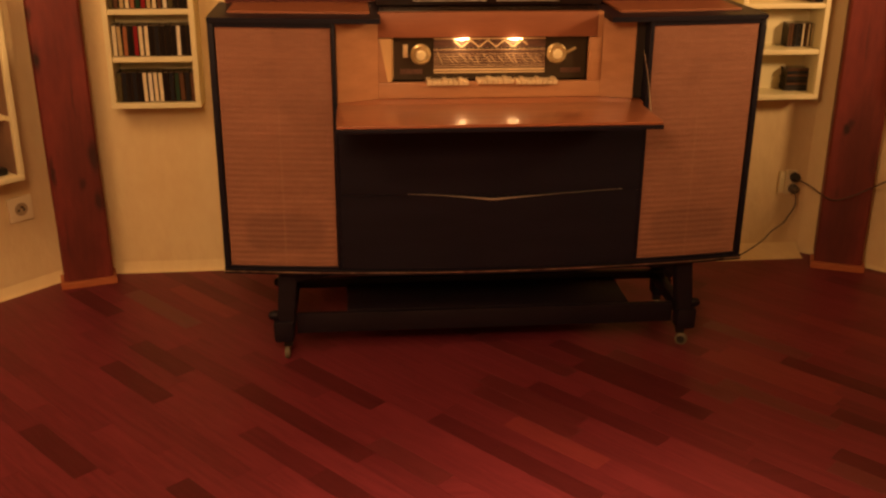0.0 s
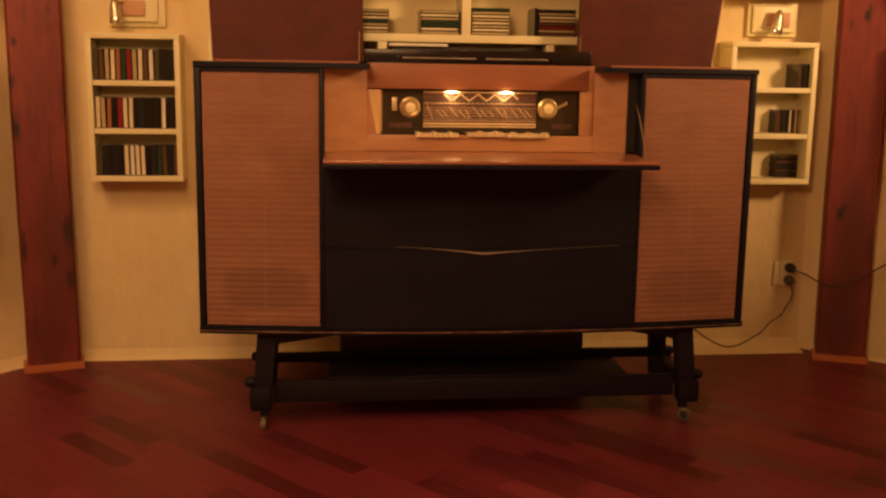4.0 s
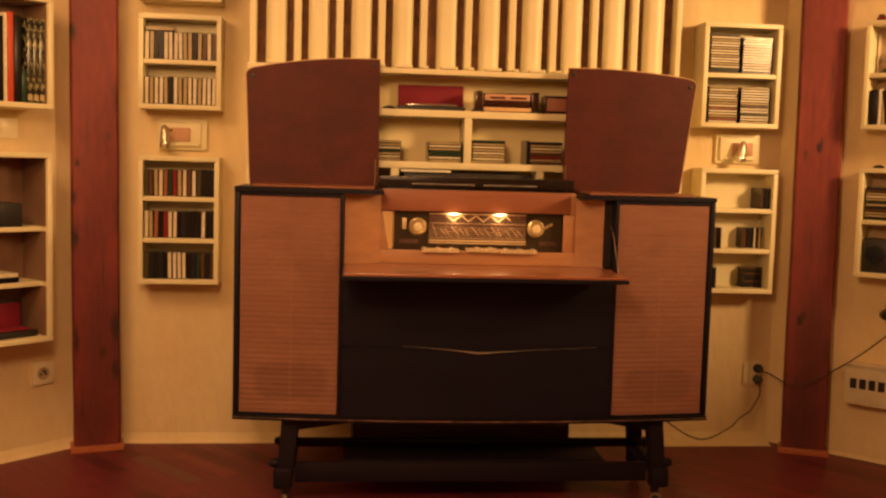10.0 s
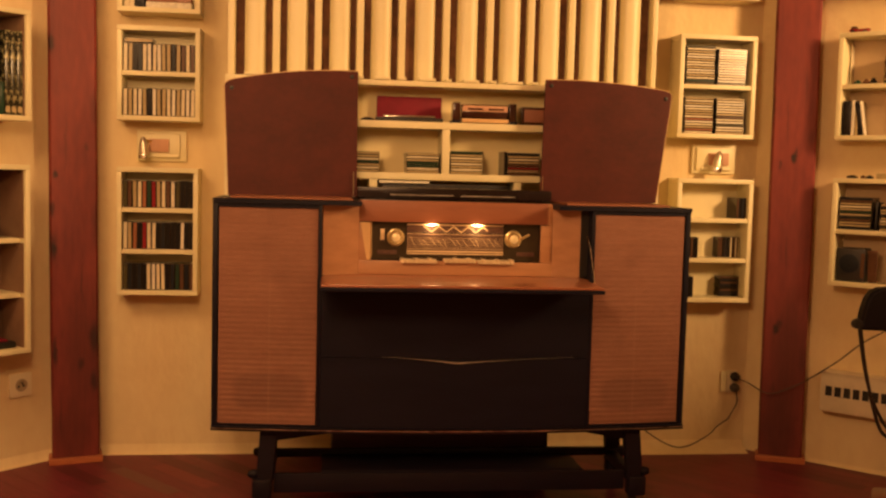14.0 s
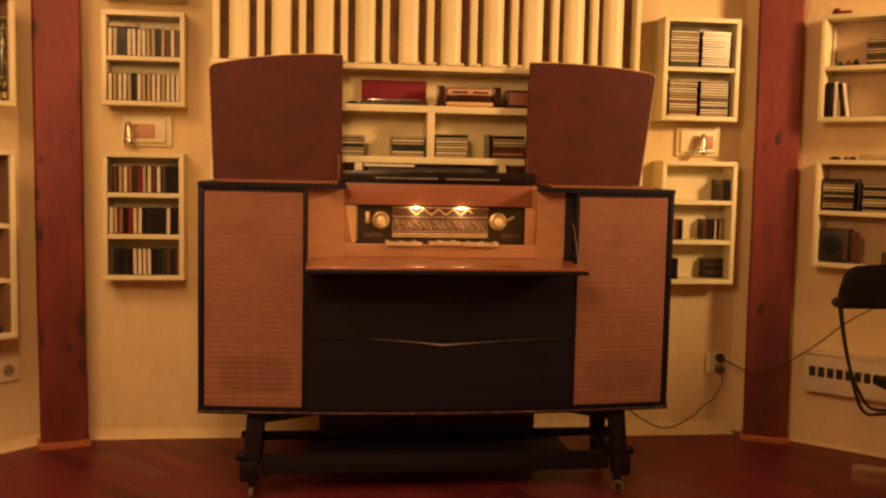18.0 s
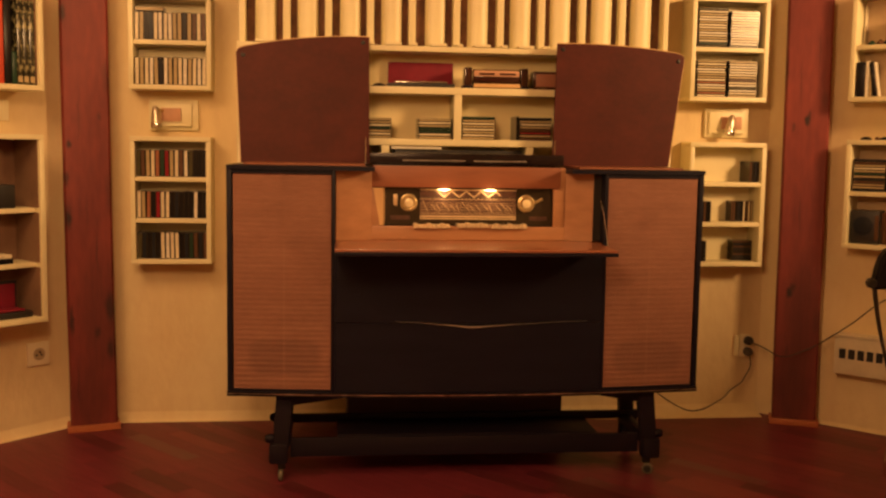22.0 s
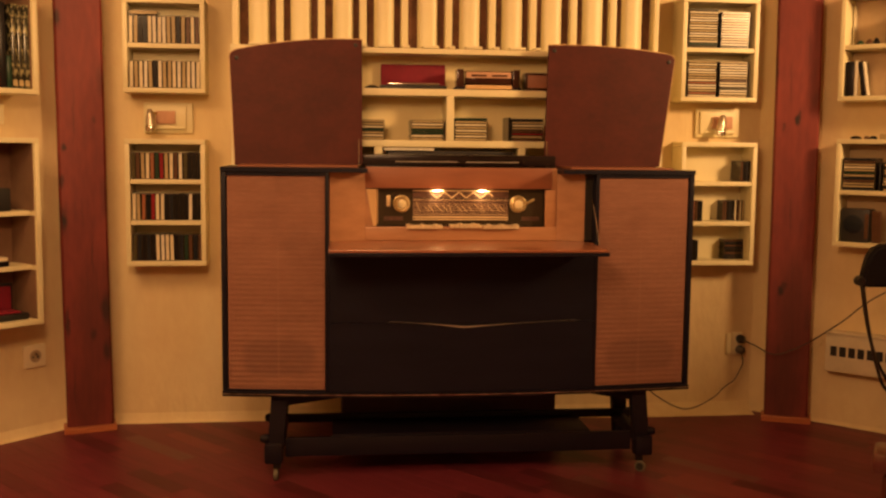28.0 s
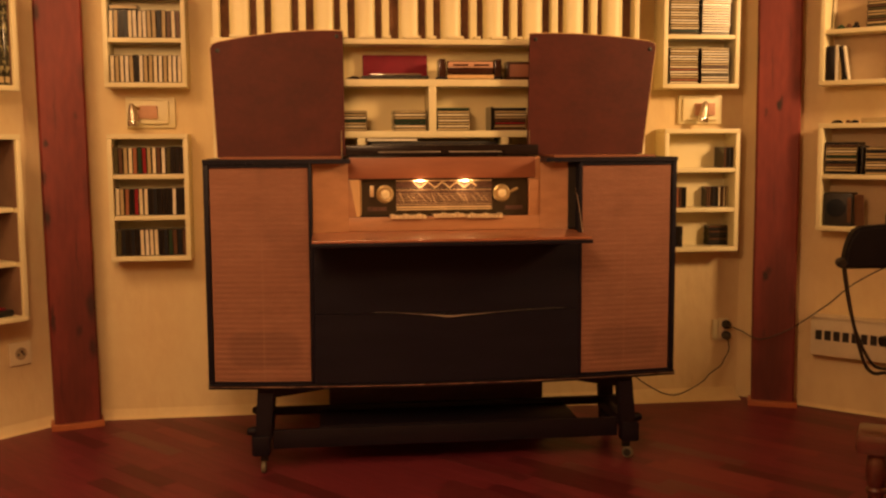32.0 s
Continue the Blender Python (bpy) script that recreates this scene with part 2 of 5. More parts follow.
def cloth():
    m = mat("grille_cloth", (0.300, 0.139, 0.090), 0.8, colour2=(0.240, 0.108, 0.069), scale=3.0, stretch=(1.6, 1, 6), bump=0.3, bump_scale=90, fine=0.4)
    nt = m.node_tree
    b = nt.nodes["Principled BSDF"]
    base = b.inputs["Base Color"].links[0].from_socket
    tc = nt.nodes.new("ShaderNodeTexCoord")
    wave = nt.nodes.new("ShaderNodeTexWave")
    wave.bands_direction = "Z"
    wave.inputs["Scale"].default_value, wave.inputs["Distortion"].default_value = 16.0, 0.6
    nt.links.new(tc.outputs["Object"], wave.inputs[0])
    mx = nt.nodes.new("ShaderNodeMix")
    mx.data_type, mx.blend_type = "RGBA", "MULTIPLY"
    mx.inputs[0].default_value = 0.05
    nt.links.new(base, mx.inputs[6])
    nt.links.new(wave.outputs[0], mx.inputs[7])
    nt.links.new(mx.outputs[2], b.inputs["Base Color"])
    # the cloth is darker over each loudspeaker opening, which a pale seam divides
    for u, z, w, h, tone, amount in ((-0.700, 0.486, 0.142, 0.072, (0.135, 0.060, 0.044), 0.42), (0.704, 0.478, 0.146, 0.066, (0.135, 0.060, 0.044), 0.36),
                                     (-0.702, 0.62, 0.004, 0.32, (0.36, 0.19, 0.12), 0.22), (0.700, 0.62, 0.004, 0.32, (0.36, 0.19, 0.12), 0.18)):
        off = nt.nodes.new("ShaderNodeVectorMath")
        off.operation = "SUBTRACT"
        off.inputs[1].default_value = (u, 0.0, z)
        nt.links.new(tc.outputs["Object"], off.inputs[0])
        size = nt.nodes.new("ShaderNodeVectorMath")
        size.operation = "MULTIPLY"
        size.inputs[1].default_value = (1 / w, 0.0, 1 / h)
        nt.links.new(off.outputs[0], size.inputs[0])
        # a rounded rectangle: the fourth powers of both distances
        for _ in range(2):
            square = nt.nodes.new("ShaderNodeVectorMath")
            square.operation = "MULTIPLY"
            nt.links.new(size.outputs[0], square.inputs[0])
            nt.links.new(size.outputs[0], square.inputs[1])
            size = square
        total = nt.nodes.new("ShaderNodeVectorMath")
        total.operation = "DOT_PRODUCT"
        total.inputs[1].default_value = (1, 1, 1)
        nt.links.new(size.outputs[0], total.inputs[0])
        edge = nt.nodes.new("ShaderNodeMapRange")
        edge.interpolation_type = "SMOOTHSTEP"
        edge.inputs[1].default_value, edge.inputs[2].default_value, edge.inputs[3].default_value, edge.inputs[4].default_value = 0.35, 1.3, amount, 0.0
        nt.links.new(total.outputs["Value"], edge.inputs[0])
        blend = nt.nodes.new("ShaderNodeMix")
        blend.data_type = "RGBA"
        blend.inputs[7].default_value = (*tone, 1)
        nt.links.new(edge.outputs[0], blend.inputs[0])
        nt.links.new(b.inputs["Base Color"].links[0].from_socket, blend.inputs[6])
        nt.links.new(blend.outputs[2], b.inputs["Base Color"])
    return m


CLOTH = cloth()
add_patches(CLOTH, (0.150, 0.066, 0.045), 2.4, (2.2, 1.0, 1.1), 0.56, 0.80, 0.45)


def glow(name, colour, strength):
    m = bpy.data.materials.new(name)
    m.use_nodes = True
    b = m.node_tree.nodes["Principled BSDF"]
    b.inputs["Emission Color"].default_value, b.inputs["Emission Strength"].default_value = (*colour, 1), strength
    return m


BULB = glow("dial_bulb", (1.0, 0.62, 0.24), 40)
HANDLEMETAL = mat("handle_metal", (0.58, 0.51, 0.40), 0.38, metal=0.55, scale=30)
# the trim's bright specks mix wear with sparkle put into the colour
TRIMBRASS = mat("trim_brass", (0.66, 0.55, 0.38), 0.3, metal=0.8, colour2=(0.14, 0.09, 0.055), scale=13, stretch=(2, 1, 1))
BACKPAINT = mat("back_paint", (0.90, 0.79, 0.45), 0.6, colour2=(0.86, 0.74, 0.40), scale=4, bump=0.08)
SPINES = [mat("spine_" + n, c, 0.27, scale=60, colour2=tuple(v * 0.72 for v in c)) for n, c in (
    ("cream", (0.84, 0.75, 0.52)), ("white", (0.86, 0.81, 0.66)), ("black", (0.012, 0.010, 0.011)), ("brown", (0.13, 0.065, 0.035)),
    ("red", (0.29, 0.017, 0.027)), ("green", (0.022, 0.058, 0.034)), ("orange", (0.38, 0.15, 0.075)), ("slate", (0.018, 0.022, 0.030)),
    ("tan", (0.52, 0.41, 0.215)), ("olive", (0.09, 0.08, 0.035)))]
CREAM, WHITE, BLACK, BROWN, RED, GREEN, ORANGE, SLATE, TAN, OLIVE = range(10)
for sm in SPINES:
    sm.node_tree.nodes["Principled BSDF"].inputs["Specular IOR Level"].default_value = 0.25


# ---- mesh helpers ----
def box(bm, x0, x1, y0, y1, z0, z1, bevel=0.0, m=None):
    r = bmesh.ops.create_cube(bm, size=1.0)
    t = Matrix.Translation(((x0 + x1) / 2, (y0 + y1) / 2, (z0 + z1) / 2)) @ Matrix.Diagonal((x1 - x0, y1 - y0, z1 - z0, 1))
    bmesh.ops.transform(bm, matrix=(m or Matrix()) @ t, verts=r["verts"])
    if bevel:
        es = list({e for v in r["verts"] for e in v.link_edges})
        bmesh.ops.bevel(bm, geom=es, offset=bevel, segments=2, affect="EDGES", profile=0.6)
    return bm


def boxm(*a, **k):
    return box(bmesh.new(), *a, **k)


def lathe(profile, segments=24, m=None):
    """A turned body about z from (radius, height) pairs."""
    bm = bmesh.new()
    rings = [[bm.verts.new((r * math.cos(2 * math.pi * i / segments), r * math.sin(2 * math.pi * i / segments), z)) for i in range(segments)] for r, z in profile]
    for a, b in zip(rings, rings[1:]):
        for i in range(segments):
            bm.faces.new((a[i], a[(i + 1) % segments], b[(i + 1) % segments], b[i]))
    bm.faces.new(rings[0][::-1])
    bm.faces.new(rings[-1])
    if m:
        bmesh.ops.transform(bm, matrix=m, verts=bm.verts)
    return bm


def tube(points, radius, segments=10, closed=False):
    """A round bar along a smooth line."""
    bm = bmesh.new()
    pts = [Vector(p) for p in points]
    rings = []
    for i, p in enumerate(pts):
        d = (pts[min(i + 1, len(pts) - 1)] - pts[max(i - 1, 0)]).normalized()
        side = d.cross(Vector((0.13, 0.31, 0.94))).normalized()
        up = side.cross(d)
        rings.append([bm.verts.new(p + radius * (math.cos(a) * side + math.sin(a) * up)) for a in (2 * math.pi * k / segments for k in range(segments))])
    for a, b in zip(rings, rings[1:]):
        for k in range(segments):
            bm.faces.new((a[k], a[(k + 1) % segments], b[(k + 1) % segments], b[k]))
    bm.faces.new(rings[0][::-1])
    bm.faces.new(rings[-1])
    return bm


def smooth_line(points, steps=8):
    """Points on a Catmull-Rom line through the given ones."""
    p = [Vector(points[0])] + [Vector(q) for q in points] + [Vector(points[-1])]
    out = []
    for i in range(1, len(p) - 2):
        for k in range(steps):
            t = k / steps
            out.append(0.5 * (2 * p[i] + (p[i + 1] - p[i - 1]) * t + (2 * p[i - 1] - 5 * p[i] + 4 * p[i + 1] - p[i + 2]) * t * t
                              + (3 * p[i] - p[i - 1] - 3 * p[i + 1] + p[i + 2]) * t ** 3))
    return out + [p[-2]]


def mesh_of(name, bm, material, shade=False):
    bmesh.ops.recalc_face_normals(bm, faces=bm.faces)
    me = bpy.data.meshes.new(name)
    bm.to_mesh(me)
    bm.free()
    me.materials.append(material)
    if shade:
        me.shade_smooth()
        me.set_sharp_from_angle(angle=radians(40))
    return me


def part(name, bm, material, parent=None, label="", shade=True):
    ob = new(name, mesh_of(name, bm, material, shade))
    if parent:
        ob.parent = parent
    if label:
        tagged(ob, label)
    return ob


def thing(name, m, label, category, group="", kind=""):
    ob = new(name)
    ob.empty_display_size = 0.1
    ob.matrix_basis = m
    return tagged(ob, label, category, group, kind)


# ---- room ----
H = 2.75
WY = 4.24
CORNERS = [(-1.213, WY), (1.985, WY), (4.246, 1.979), (4.246, -1.219), (1.985, -3.48), (-1.213, -3.48), (-3.474, -1.219), (-3.474, 1.979)]
WALL_NAMES = ["wall_north", "wall_north_east", "wall_east", "wall_south_east", "wall_south", "wall_south_west", "wall_west", "wall_north_west"]


def wall_frame(a, b):
    """x along the wall from a to b, y out of the room."""
    d = Vector((b[0] - a[0], b[1] - a[1], 0)).normalized()
    return Matrix(((d.x, -d.y, 0, a[0]), (d.y, d.x, 0, a[1]), (0, 0, 1, 0), (0, 0, 0, 1)))


FRAMES = {}
for i, wname in enumerate(WALL_NAMES):
    a, b = CORNERS[i], CORNERS[(i + 1) % 8]
    L = math.dist(a, b)
    wm = wall_frame(a, b)
    FRAMES[wname] = wm
    wall = part(wname, boxm(-0.04, L + 0.04, 0, 0.15, -0.05, H), PLASTER, shade=False)
    wall.matrix_basis = wm
    tagged(wall, "cream lime-plastered wall, slightly uneven", "wall", kind="structure")
    if i in (0, 1, 7):
        bm = bmesh.new()
        n = 24
        prof = [(0.0, 0.045), (-0.004, 0.034), (-0.009, 0.018), (-0.016, 0.006), (-0.022, 0.0), (0.0, 0.0)]
        # the cove of the north wall swells towards the east
        swell = [1 + 3.4 * min(1, max(0, (k / n - 0.5) / 0.3)) if i == 0 else (0.4 if i == 1 else 1) for k in range(n + 1)]
        rows = [[bm.verts.new((0.01 + (L - 0.02) * k / n, y * swell[k] + 0.003 * noise.noise(Vector((k * 0.9, i, y * 9))) * (y < -0.001), z * (0.4 if i == 1 else 1))) for y, z in prof] for k in range(n + 1)]
        for r0, r1 in zip(rows, rows[1:]):
            for k in range(len(prof) - 1):
                bm.faces.new((r0[k], r0[k + 1], r1[k + 1], r1[k]))
        skirt = part("baseboard", bm, PLASTER)
        skirt.matrix_basis = wm
        tagged(skirt, "low cream plaster cove along the wall foot", "baseboard", kind="structure")

ceil = part("ceiling", boxm(-3.7, 4.5, -3.7, 4.5, H, H + 0.1), CEILING, shade=False)
tagged(ceil, "plain off-white painted ceiling", "ceiling", kind="structure")
floor = part("floor", boxm(-3.7, 4.5, -3.7, 4.5, -0.1, -0.007), JOINT, shade=False)
tagged(floor, "dark red hardwood strip floor laid diagonally", "floor", kind="structure")


# ---- timber posts ----
def post(m, wood, label, w=0.0985):
    p = thing("timber_post", m, label, "post", kind="structure")
    bm = bmesh.new()
    d, n = 0.17, 40
    rings = []
    for k in range(n + 1):
        z = 0.03 + (H - 0.03) * k / n
        j = 0.003 * noise.noise(Vector((z * 2.1, 3.3, m.translation.x)))
        c = 0.010
        ring = [(-w + j, c), (-w + c + j, 0), (w - c + j, 0), (w + j, c), (w + j, d), (-w + j, d)]
        rings.append([bm.verts.new((x, y, z)) for x, y in ring])
    for a, b in zip(rings, rings[1:]):
        for k in range(6):
            bm.faces.new((a[k], a[(k + 1) % 6], b[(k + 1) % 6], b[k]))
    bm.faces.new(rings[-1])
    part("timber", bm, wood, p)
    part("plinth_strip", boxm(-w - 0.013, w + 0.013, -0.014, 0.1, 0, 0.028, bevel=0.004), PLINTH, p, "lighter reddish wooden strip at the foot")
    return p


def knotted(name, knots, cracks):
    """Post wood with soft dark knots and broad darker areas (x, z, half width, half height, depth of tone) and thin
    drying cracks.
    """
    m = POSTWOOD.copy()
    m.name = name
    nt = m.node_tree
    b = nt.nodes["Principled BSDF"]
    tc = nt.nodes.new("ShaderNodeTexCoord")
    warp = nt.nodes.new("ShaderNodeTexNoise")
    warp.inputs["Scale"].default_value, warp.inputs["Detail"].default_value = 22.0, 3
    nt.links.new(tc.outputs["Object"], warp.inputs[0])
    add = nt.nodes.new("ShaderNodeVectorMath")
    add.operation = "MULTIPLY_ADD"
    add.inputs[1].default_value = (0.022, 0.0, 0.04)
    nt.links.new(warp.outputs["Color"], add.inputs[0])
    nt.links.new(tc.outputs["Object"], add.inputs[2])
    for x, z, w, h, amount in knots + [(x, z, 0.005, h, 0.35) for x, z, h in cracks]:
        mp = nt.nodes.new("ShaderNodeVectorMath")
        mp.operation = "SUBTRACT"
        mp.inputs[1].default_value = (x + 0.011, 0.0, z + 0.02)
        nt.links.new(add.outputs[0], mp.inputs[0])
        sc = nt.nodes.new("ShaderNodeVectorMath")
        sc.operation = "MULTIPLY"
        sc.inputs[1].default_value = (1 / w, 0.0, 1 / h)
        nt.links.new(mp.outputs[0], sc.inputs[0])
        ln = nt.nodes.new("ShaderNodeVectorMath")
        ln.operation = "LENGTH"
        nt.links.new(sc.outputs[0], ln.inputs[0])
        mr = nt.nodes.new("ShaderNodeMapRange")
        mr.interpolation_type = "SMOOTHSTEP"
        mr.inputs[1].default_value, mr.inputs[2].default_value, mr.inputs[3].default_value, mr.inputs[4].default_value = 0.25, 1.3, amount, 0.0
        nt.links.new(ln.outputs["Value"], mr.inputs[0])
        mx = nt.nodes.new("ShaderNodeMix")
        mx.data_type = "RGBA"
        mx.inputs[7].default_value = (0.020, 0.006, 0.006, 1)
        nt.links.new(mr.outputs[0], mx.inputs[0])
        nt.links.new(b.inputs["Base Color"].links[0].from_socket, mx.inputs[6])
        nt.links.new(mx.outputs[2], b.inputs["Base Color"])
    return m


# the two widest spots of each post make its lower part darker
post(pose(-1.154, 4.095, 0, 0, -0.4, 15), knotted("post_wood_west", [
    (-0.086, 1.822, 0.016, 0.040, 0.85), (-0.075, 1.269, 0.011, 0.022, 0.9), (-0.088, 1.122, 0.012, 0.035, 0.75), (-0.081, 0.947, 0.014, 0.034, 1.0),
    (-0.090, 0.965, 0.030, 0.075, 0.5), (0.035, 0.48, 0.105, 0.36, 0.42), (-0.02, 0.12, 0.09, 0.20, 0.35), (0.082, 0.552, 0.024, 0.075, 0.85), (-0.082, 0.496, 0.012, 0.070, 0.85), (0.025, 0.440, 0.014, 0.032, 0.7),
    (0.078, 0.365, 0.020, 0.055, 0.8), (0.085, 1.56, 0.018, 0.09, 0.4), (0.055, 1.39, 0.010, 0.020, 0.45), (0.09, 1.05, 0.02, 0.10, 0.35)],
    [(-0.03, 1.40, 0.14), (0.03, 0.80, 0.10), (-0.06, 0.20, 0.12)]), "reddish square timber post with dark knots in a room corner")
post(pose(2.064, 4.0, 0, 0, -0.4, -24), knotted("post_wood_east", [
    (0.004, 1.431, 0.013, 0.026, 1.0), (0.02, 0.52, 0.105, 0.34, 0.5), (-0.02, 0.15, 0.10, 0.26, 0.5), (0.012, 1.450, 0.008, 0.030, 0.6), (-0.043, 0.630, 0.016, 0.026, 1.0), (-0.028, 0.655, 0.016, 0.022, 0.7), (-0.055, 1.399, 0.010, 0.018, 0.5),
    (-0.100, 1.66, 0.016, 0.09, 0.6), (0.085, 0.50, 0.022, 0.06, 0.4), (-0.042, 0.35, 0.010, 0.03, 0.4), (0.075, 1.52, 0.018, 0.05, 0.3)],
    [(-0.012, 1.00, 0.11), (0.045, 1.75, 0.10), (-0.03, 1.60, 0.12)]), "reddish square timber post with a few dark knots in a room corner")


# ---- music console ----
CON = pose(0.414, 3.36, 0, 0, 0, -0.6)
console = thing("music_console", CON, "wide dark lacquered vintage radio console with raised lids and open flap", "radio console")
HALF, BOW = 0.915, 0.070


def bow(u):
    return -BOW * (1 - (u / HALF) ** 2)


def bowed(u0, u1, z0, z1, dv=0.0, thick=0.018, nu=12, ribs=None, bm=None):
    """A panel that follows the bowed front, set back by dv; ribs: pitch and depth of horizontal ribs."""
    bm = bm or bmesh.new()
    nz = 1 if not ribs else max(2, round((z1 - z0) / ribs[0] * 6))
    front = []
    for k in range(nz + 1):
        z = z0 + (z1 - z0) * k / nz
        row = []
        for i in range(nu + 1):
            u = u0 + (u1 - u0) * i / nu
            v = bow(u) + dv
            if ribs and 0 < k < nz:
                amp = ribs[1] * (1.5 - 1.15 * (z - z0) / (z1 - z0)) * (1 + 0.4 * noise.noise(Vector((u * 5, 3.1, z * 7))))
                v += amp * math.sin(2 * math.pi * k / 6) + 0.0008 * noise.noise(Vector((u * 6, 0, z * 30)))
            row.append(bm.verts.new((u, v, z)))
        front.append(row)
    for a, b in zip(front, front[1:]):
        for i in range(nu):
            bm.faces.new((a[i], a[i + 1], b[i + 1], b[i]))
    back0 = [bm.verts.new((v.co.x, v.co.y + thick, z0)) for v in front[0]]
    back1 = [bm.verts.new((v.co.x, v.co.y + thick, z1)) for v in front[-1]]
    for i in range(nu):
        bm.faces.new((back0[i], back1[i], back1[i + 1], back0[i + 1]))
        bm.faces.new((front[0][i], back0[i], back0[i + 1], front[0][i + 1]))
        bm.faces.new((front[-1][i], front[-1][i + 1], back1[i + 1], back1[i]))
    bm.faces.new([r[0] for r in front] + [back1[0], back0[0]])
    bm.faces.new([r[-1] for r in front] + [back1[-1], back0[-1]])
    return bm


def deck(u0, u1, z0, z1, back, dv=0.0, nu=16):
    """A board between the bowed front and a straight back edge."""
    bm = bmesh.new()
    f = [[bm.verts.new((u0 + (u1 - u0) * i / nu, bow(u0 + (u1 - u0) * i / nu) + dv, z)) for i in range(nu + 1)] for z in (z0, z1)]
    k = [[bm.verts.new((u0 + (u1 - u0) * i / nu, back, z)) for i in range(nu + 1)] for z in (z0, z1)]
    for i in range(nu):
        bm.faces.new((f[0][i], f[0][i + 1], f[1][i + 1], f[1][i]))
        bm.faces.new((k[0][i], k[1][i], k[1][i + 1], k[0][i + 1]))
        bm.faces.new((f[0][i], k[0][i], k[0][i + 1], f[0][i + 1]))
        bm.faces.new((f[1][i], f[1][i + 1], k[1][i + 1], k[1][i]))
    for i in (0, nu):
        bm.faces.new((f[0][i], f[1][i], k[1][i], k[0][i]))
    return bm


ZB, ZT, BACK = 0.353, 1.205, 0.37
GL0, GL1, GR0, GR1 = -0.891, -0.527, 0.524, 0.889
part("side_panel", boxm(-HALF, -HALF + 0.020, 0.0, BACK, ZB, ZT - 0.016, bevel=0.003), DARKWOOD, console)
part("side_panel", boxm(HALF - 0.020, HALF, 0.0, BACK, ZB, ZT - 0.016, bevel=0.003), DARKWOOD, console)
part("back_panel", boxm(-HALF + 0.02, HALF - 0.02, BACK - 0.01, BACK, ZB, ZT - 0.016), DARKWOOD, console)
part("bottom_board", deck(-HALF, HALF, ZB - 0.017, ZB, BACK, -0.010), DARKWOOD, console)
part("bottom_trim", bowed(-HALF, HALF, ZB - 0.0092, ZB - 0.0058, -0.0135, 0.003, 24), TRIMBRASS, console, "thin worn brass line with painted sparkle")
part("top_board", deck(-HALF, -0.368, ZT - 0.016, ZT, BACK, -0.008), DARKWOOD, console)
part("top_board", deck(0.376, HALF, ZT - 0.016, ZT, BACK, -0.008), DARKWOOD, console)
part("compartment_rim", deck(-0.86, -0.40, ZT + 0.0005, ZT + 0.007, 0.33, 0.10), REDVENEER, console, "reddish veneer rim under the lid")
part("compartment_rim", deck(0.43, 0.86, ZT + 0.0005, ZT + 0.007, 0.33, 0.10), REDVENEER, console, "reddish veneer rim under the lid")
for g0, g1 in ((GL0, GL1), (GR0, GR1)):
    grille = part("speaker_grille", bowed(g0, g1, ZB + 0.010, ZT - 0.031, 0.006, 0.012, 14, ribs=(0.0195, 0.0004)), CLOTH, console, "tan ribbed woven grille cloth")
    part("grille_frame", bowed(g0 - 0.004, g1 + 0.004, ZB, ZB + 0.009, 0.0, 0.02), DARKWOOD, console)
    part("grille_frame", bowed(g0 - 0.004, g1 + 0.004, ZT - 0.030, ZT - 0.017, 0.0, 0.02), DARKWOOD, console)
part("divider", boxm(GL1 + 0.003, GL1 + 0.015, bow(GL1) - 0.003, 0.30, ZB, ZT - 0.017, bevel=0.002), DARKWOOD, console)
part("divider", boxm(GR0 - 0.015, GR0 - 0.003, bow(GR0) - 0.003, 0.30, ZB, ZT - 0.017, bevel=0.002), DARKWOOD, console)

# lower front: two tall panels with the record drawer line and a shallow brass handle
part("front_panel", bowed(GL1 + 0.016, GR0 - 0.016, 0.6228, 0.893, -0.002, 0.018, 16), DARKWOOD, console, "near-black lacquered upper front")
drawer = part("drawer_front", bowed(GL1 + 0.016, GR0 - 0.016, ZB + 0.002, 0.621, -0.002, 0.018, 16), DARKWOOD, console, "near-black lacquered drawer front")
pts = []
for k in range(33):
    u = -0.285 + 0.735 * k / 32
    q = abs(u) / (0.285 if u < 0 else 0.45)
    pts.append((u, bow(u) - 0.007 - 0.008 * (1 - q) ** 1.5, 0.627 - 0.021 * (1 - min(1, q)) ** 1.5))
bm = bmesh.new()
rows = []
for k, (u, v, z) in enumerate(pts):
    h = 0.0002 + 0.0042 * max(0, 1 - abs(k / 32 - 0.388) / 0.50) ** 3
    rows.append([bm.verts.new((u, v + 0.006, z + h)), bm.verts.new((u, v, z + h * 0.4)), bm.verts.new((u, v, z - h * 0.5)), bm.verts.new((u, v + 0.006, z - h))])
for a, b in zip(rows, rows[1:]):
    for k in range(3):
        bm.faces.new((a[k], a[k + 1], b[k + 1], b[k]))
part("handle", bm, HANDLEMETAL, drawer, "slim pale brass bow-shaped handle")

# drop flap, lying open
flap = part("drop_flap", boxm(-0.512, 0.488, -0.322, -0.040, 0.9165, 0.926, bevel=0.002), FLAPWOOD, console, "glossy reddish-brown drop flap lying open")
part("flap_edge", boxm(-0.515, 0.491, -0.325, -0.038, 0.902, 0.916, bevel=0.002), DARKWOOD, flap, "dark lacquered outer side")
part("stay_arm", tube(smooth_line([(0.500, -0.02, 1.09), (0.498, -0.09, 1.02), (0.484, -0.20, 0.930)], 4), 0.0022, 8), CHROME, console, "thin metal flap stay")
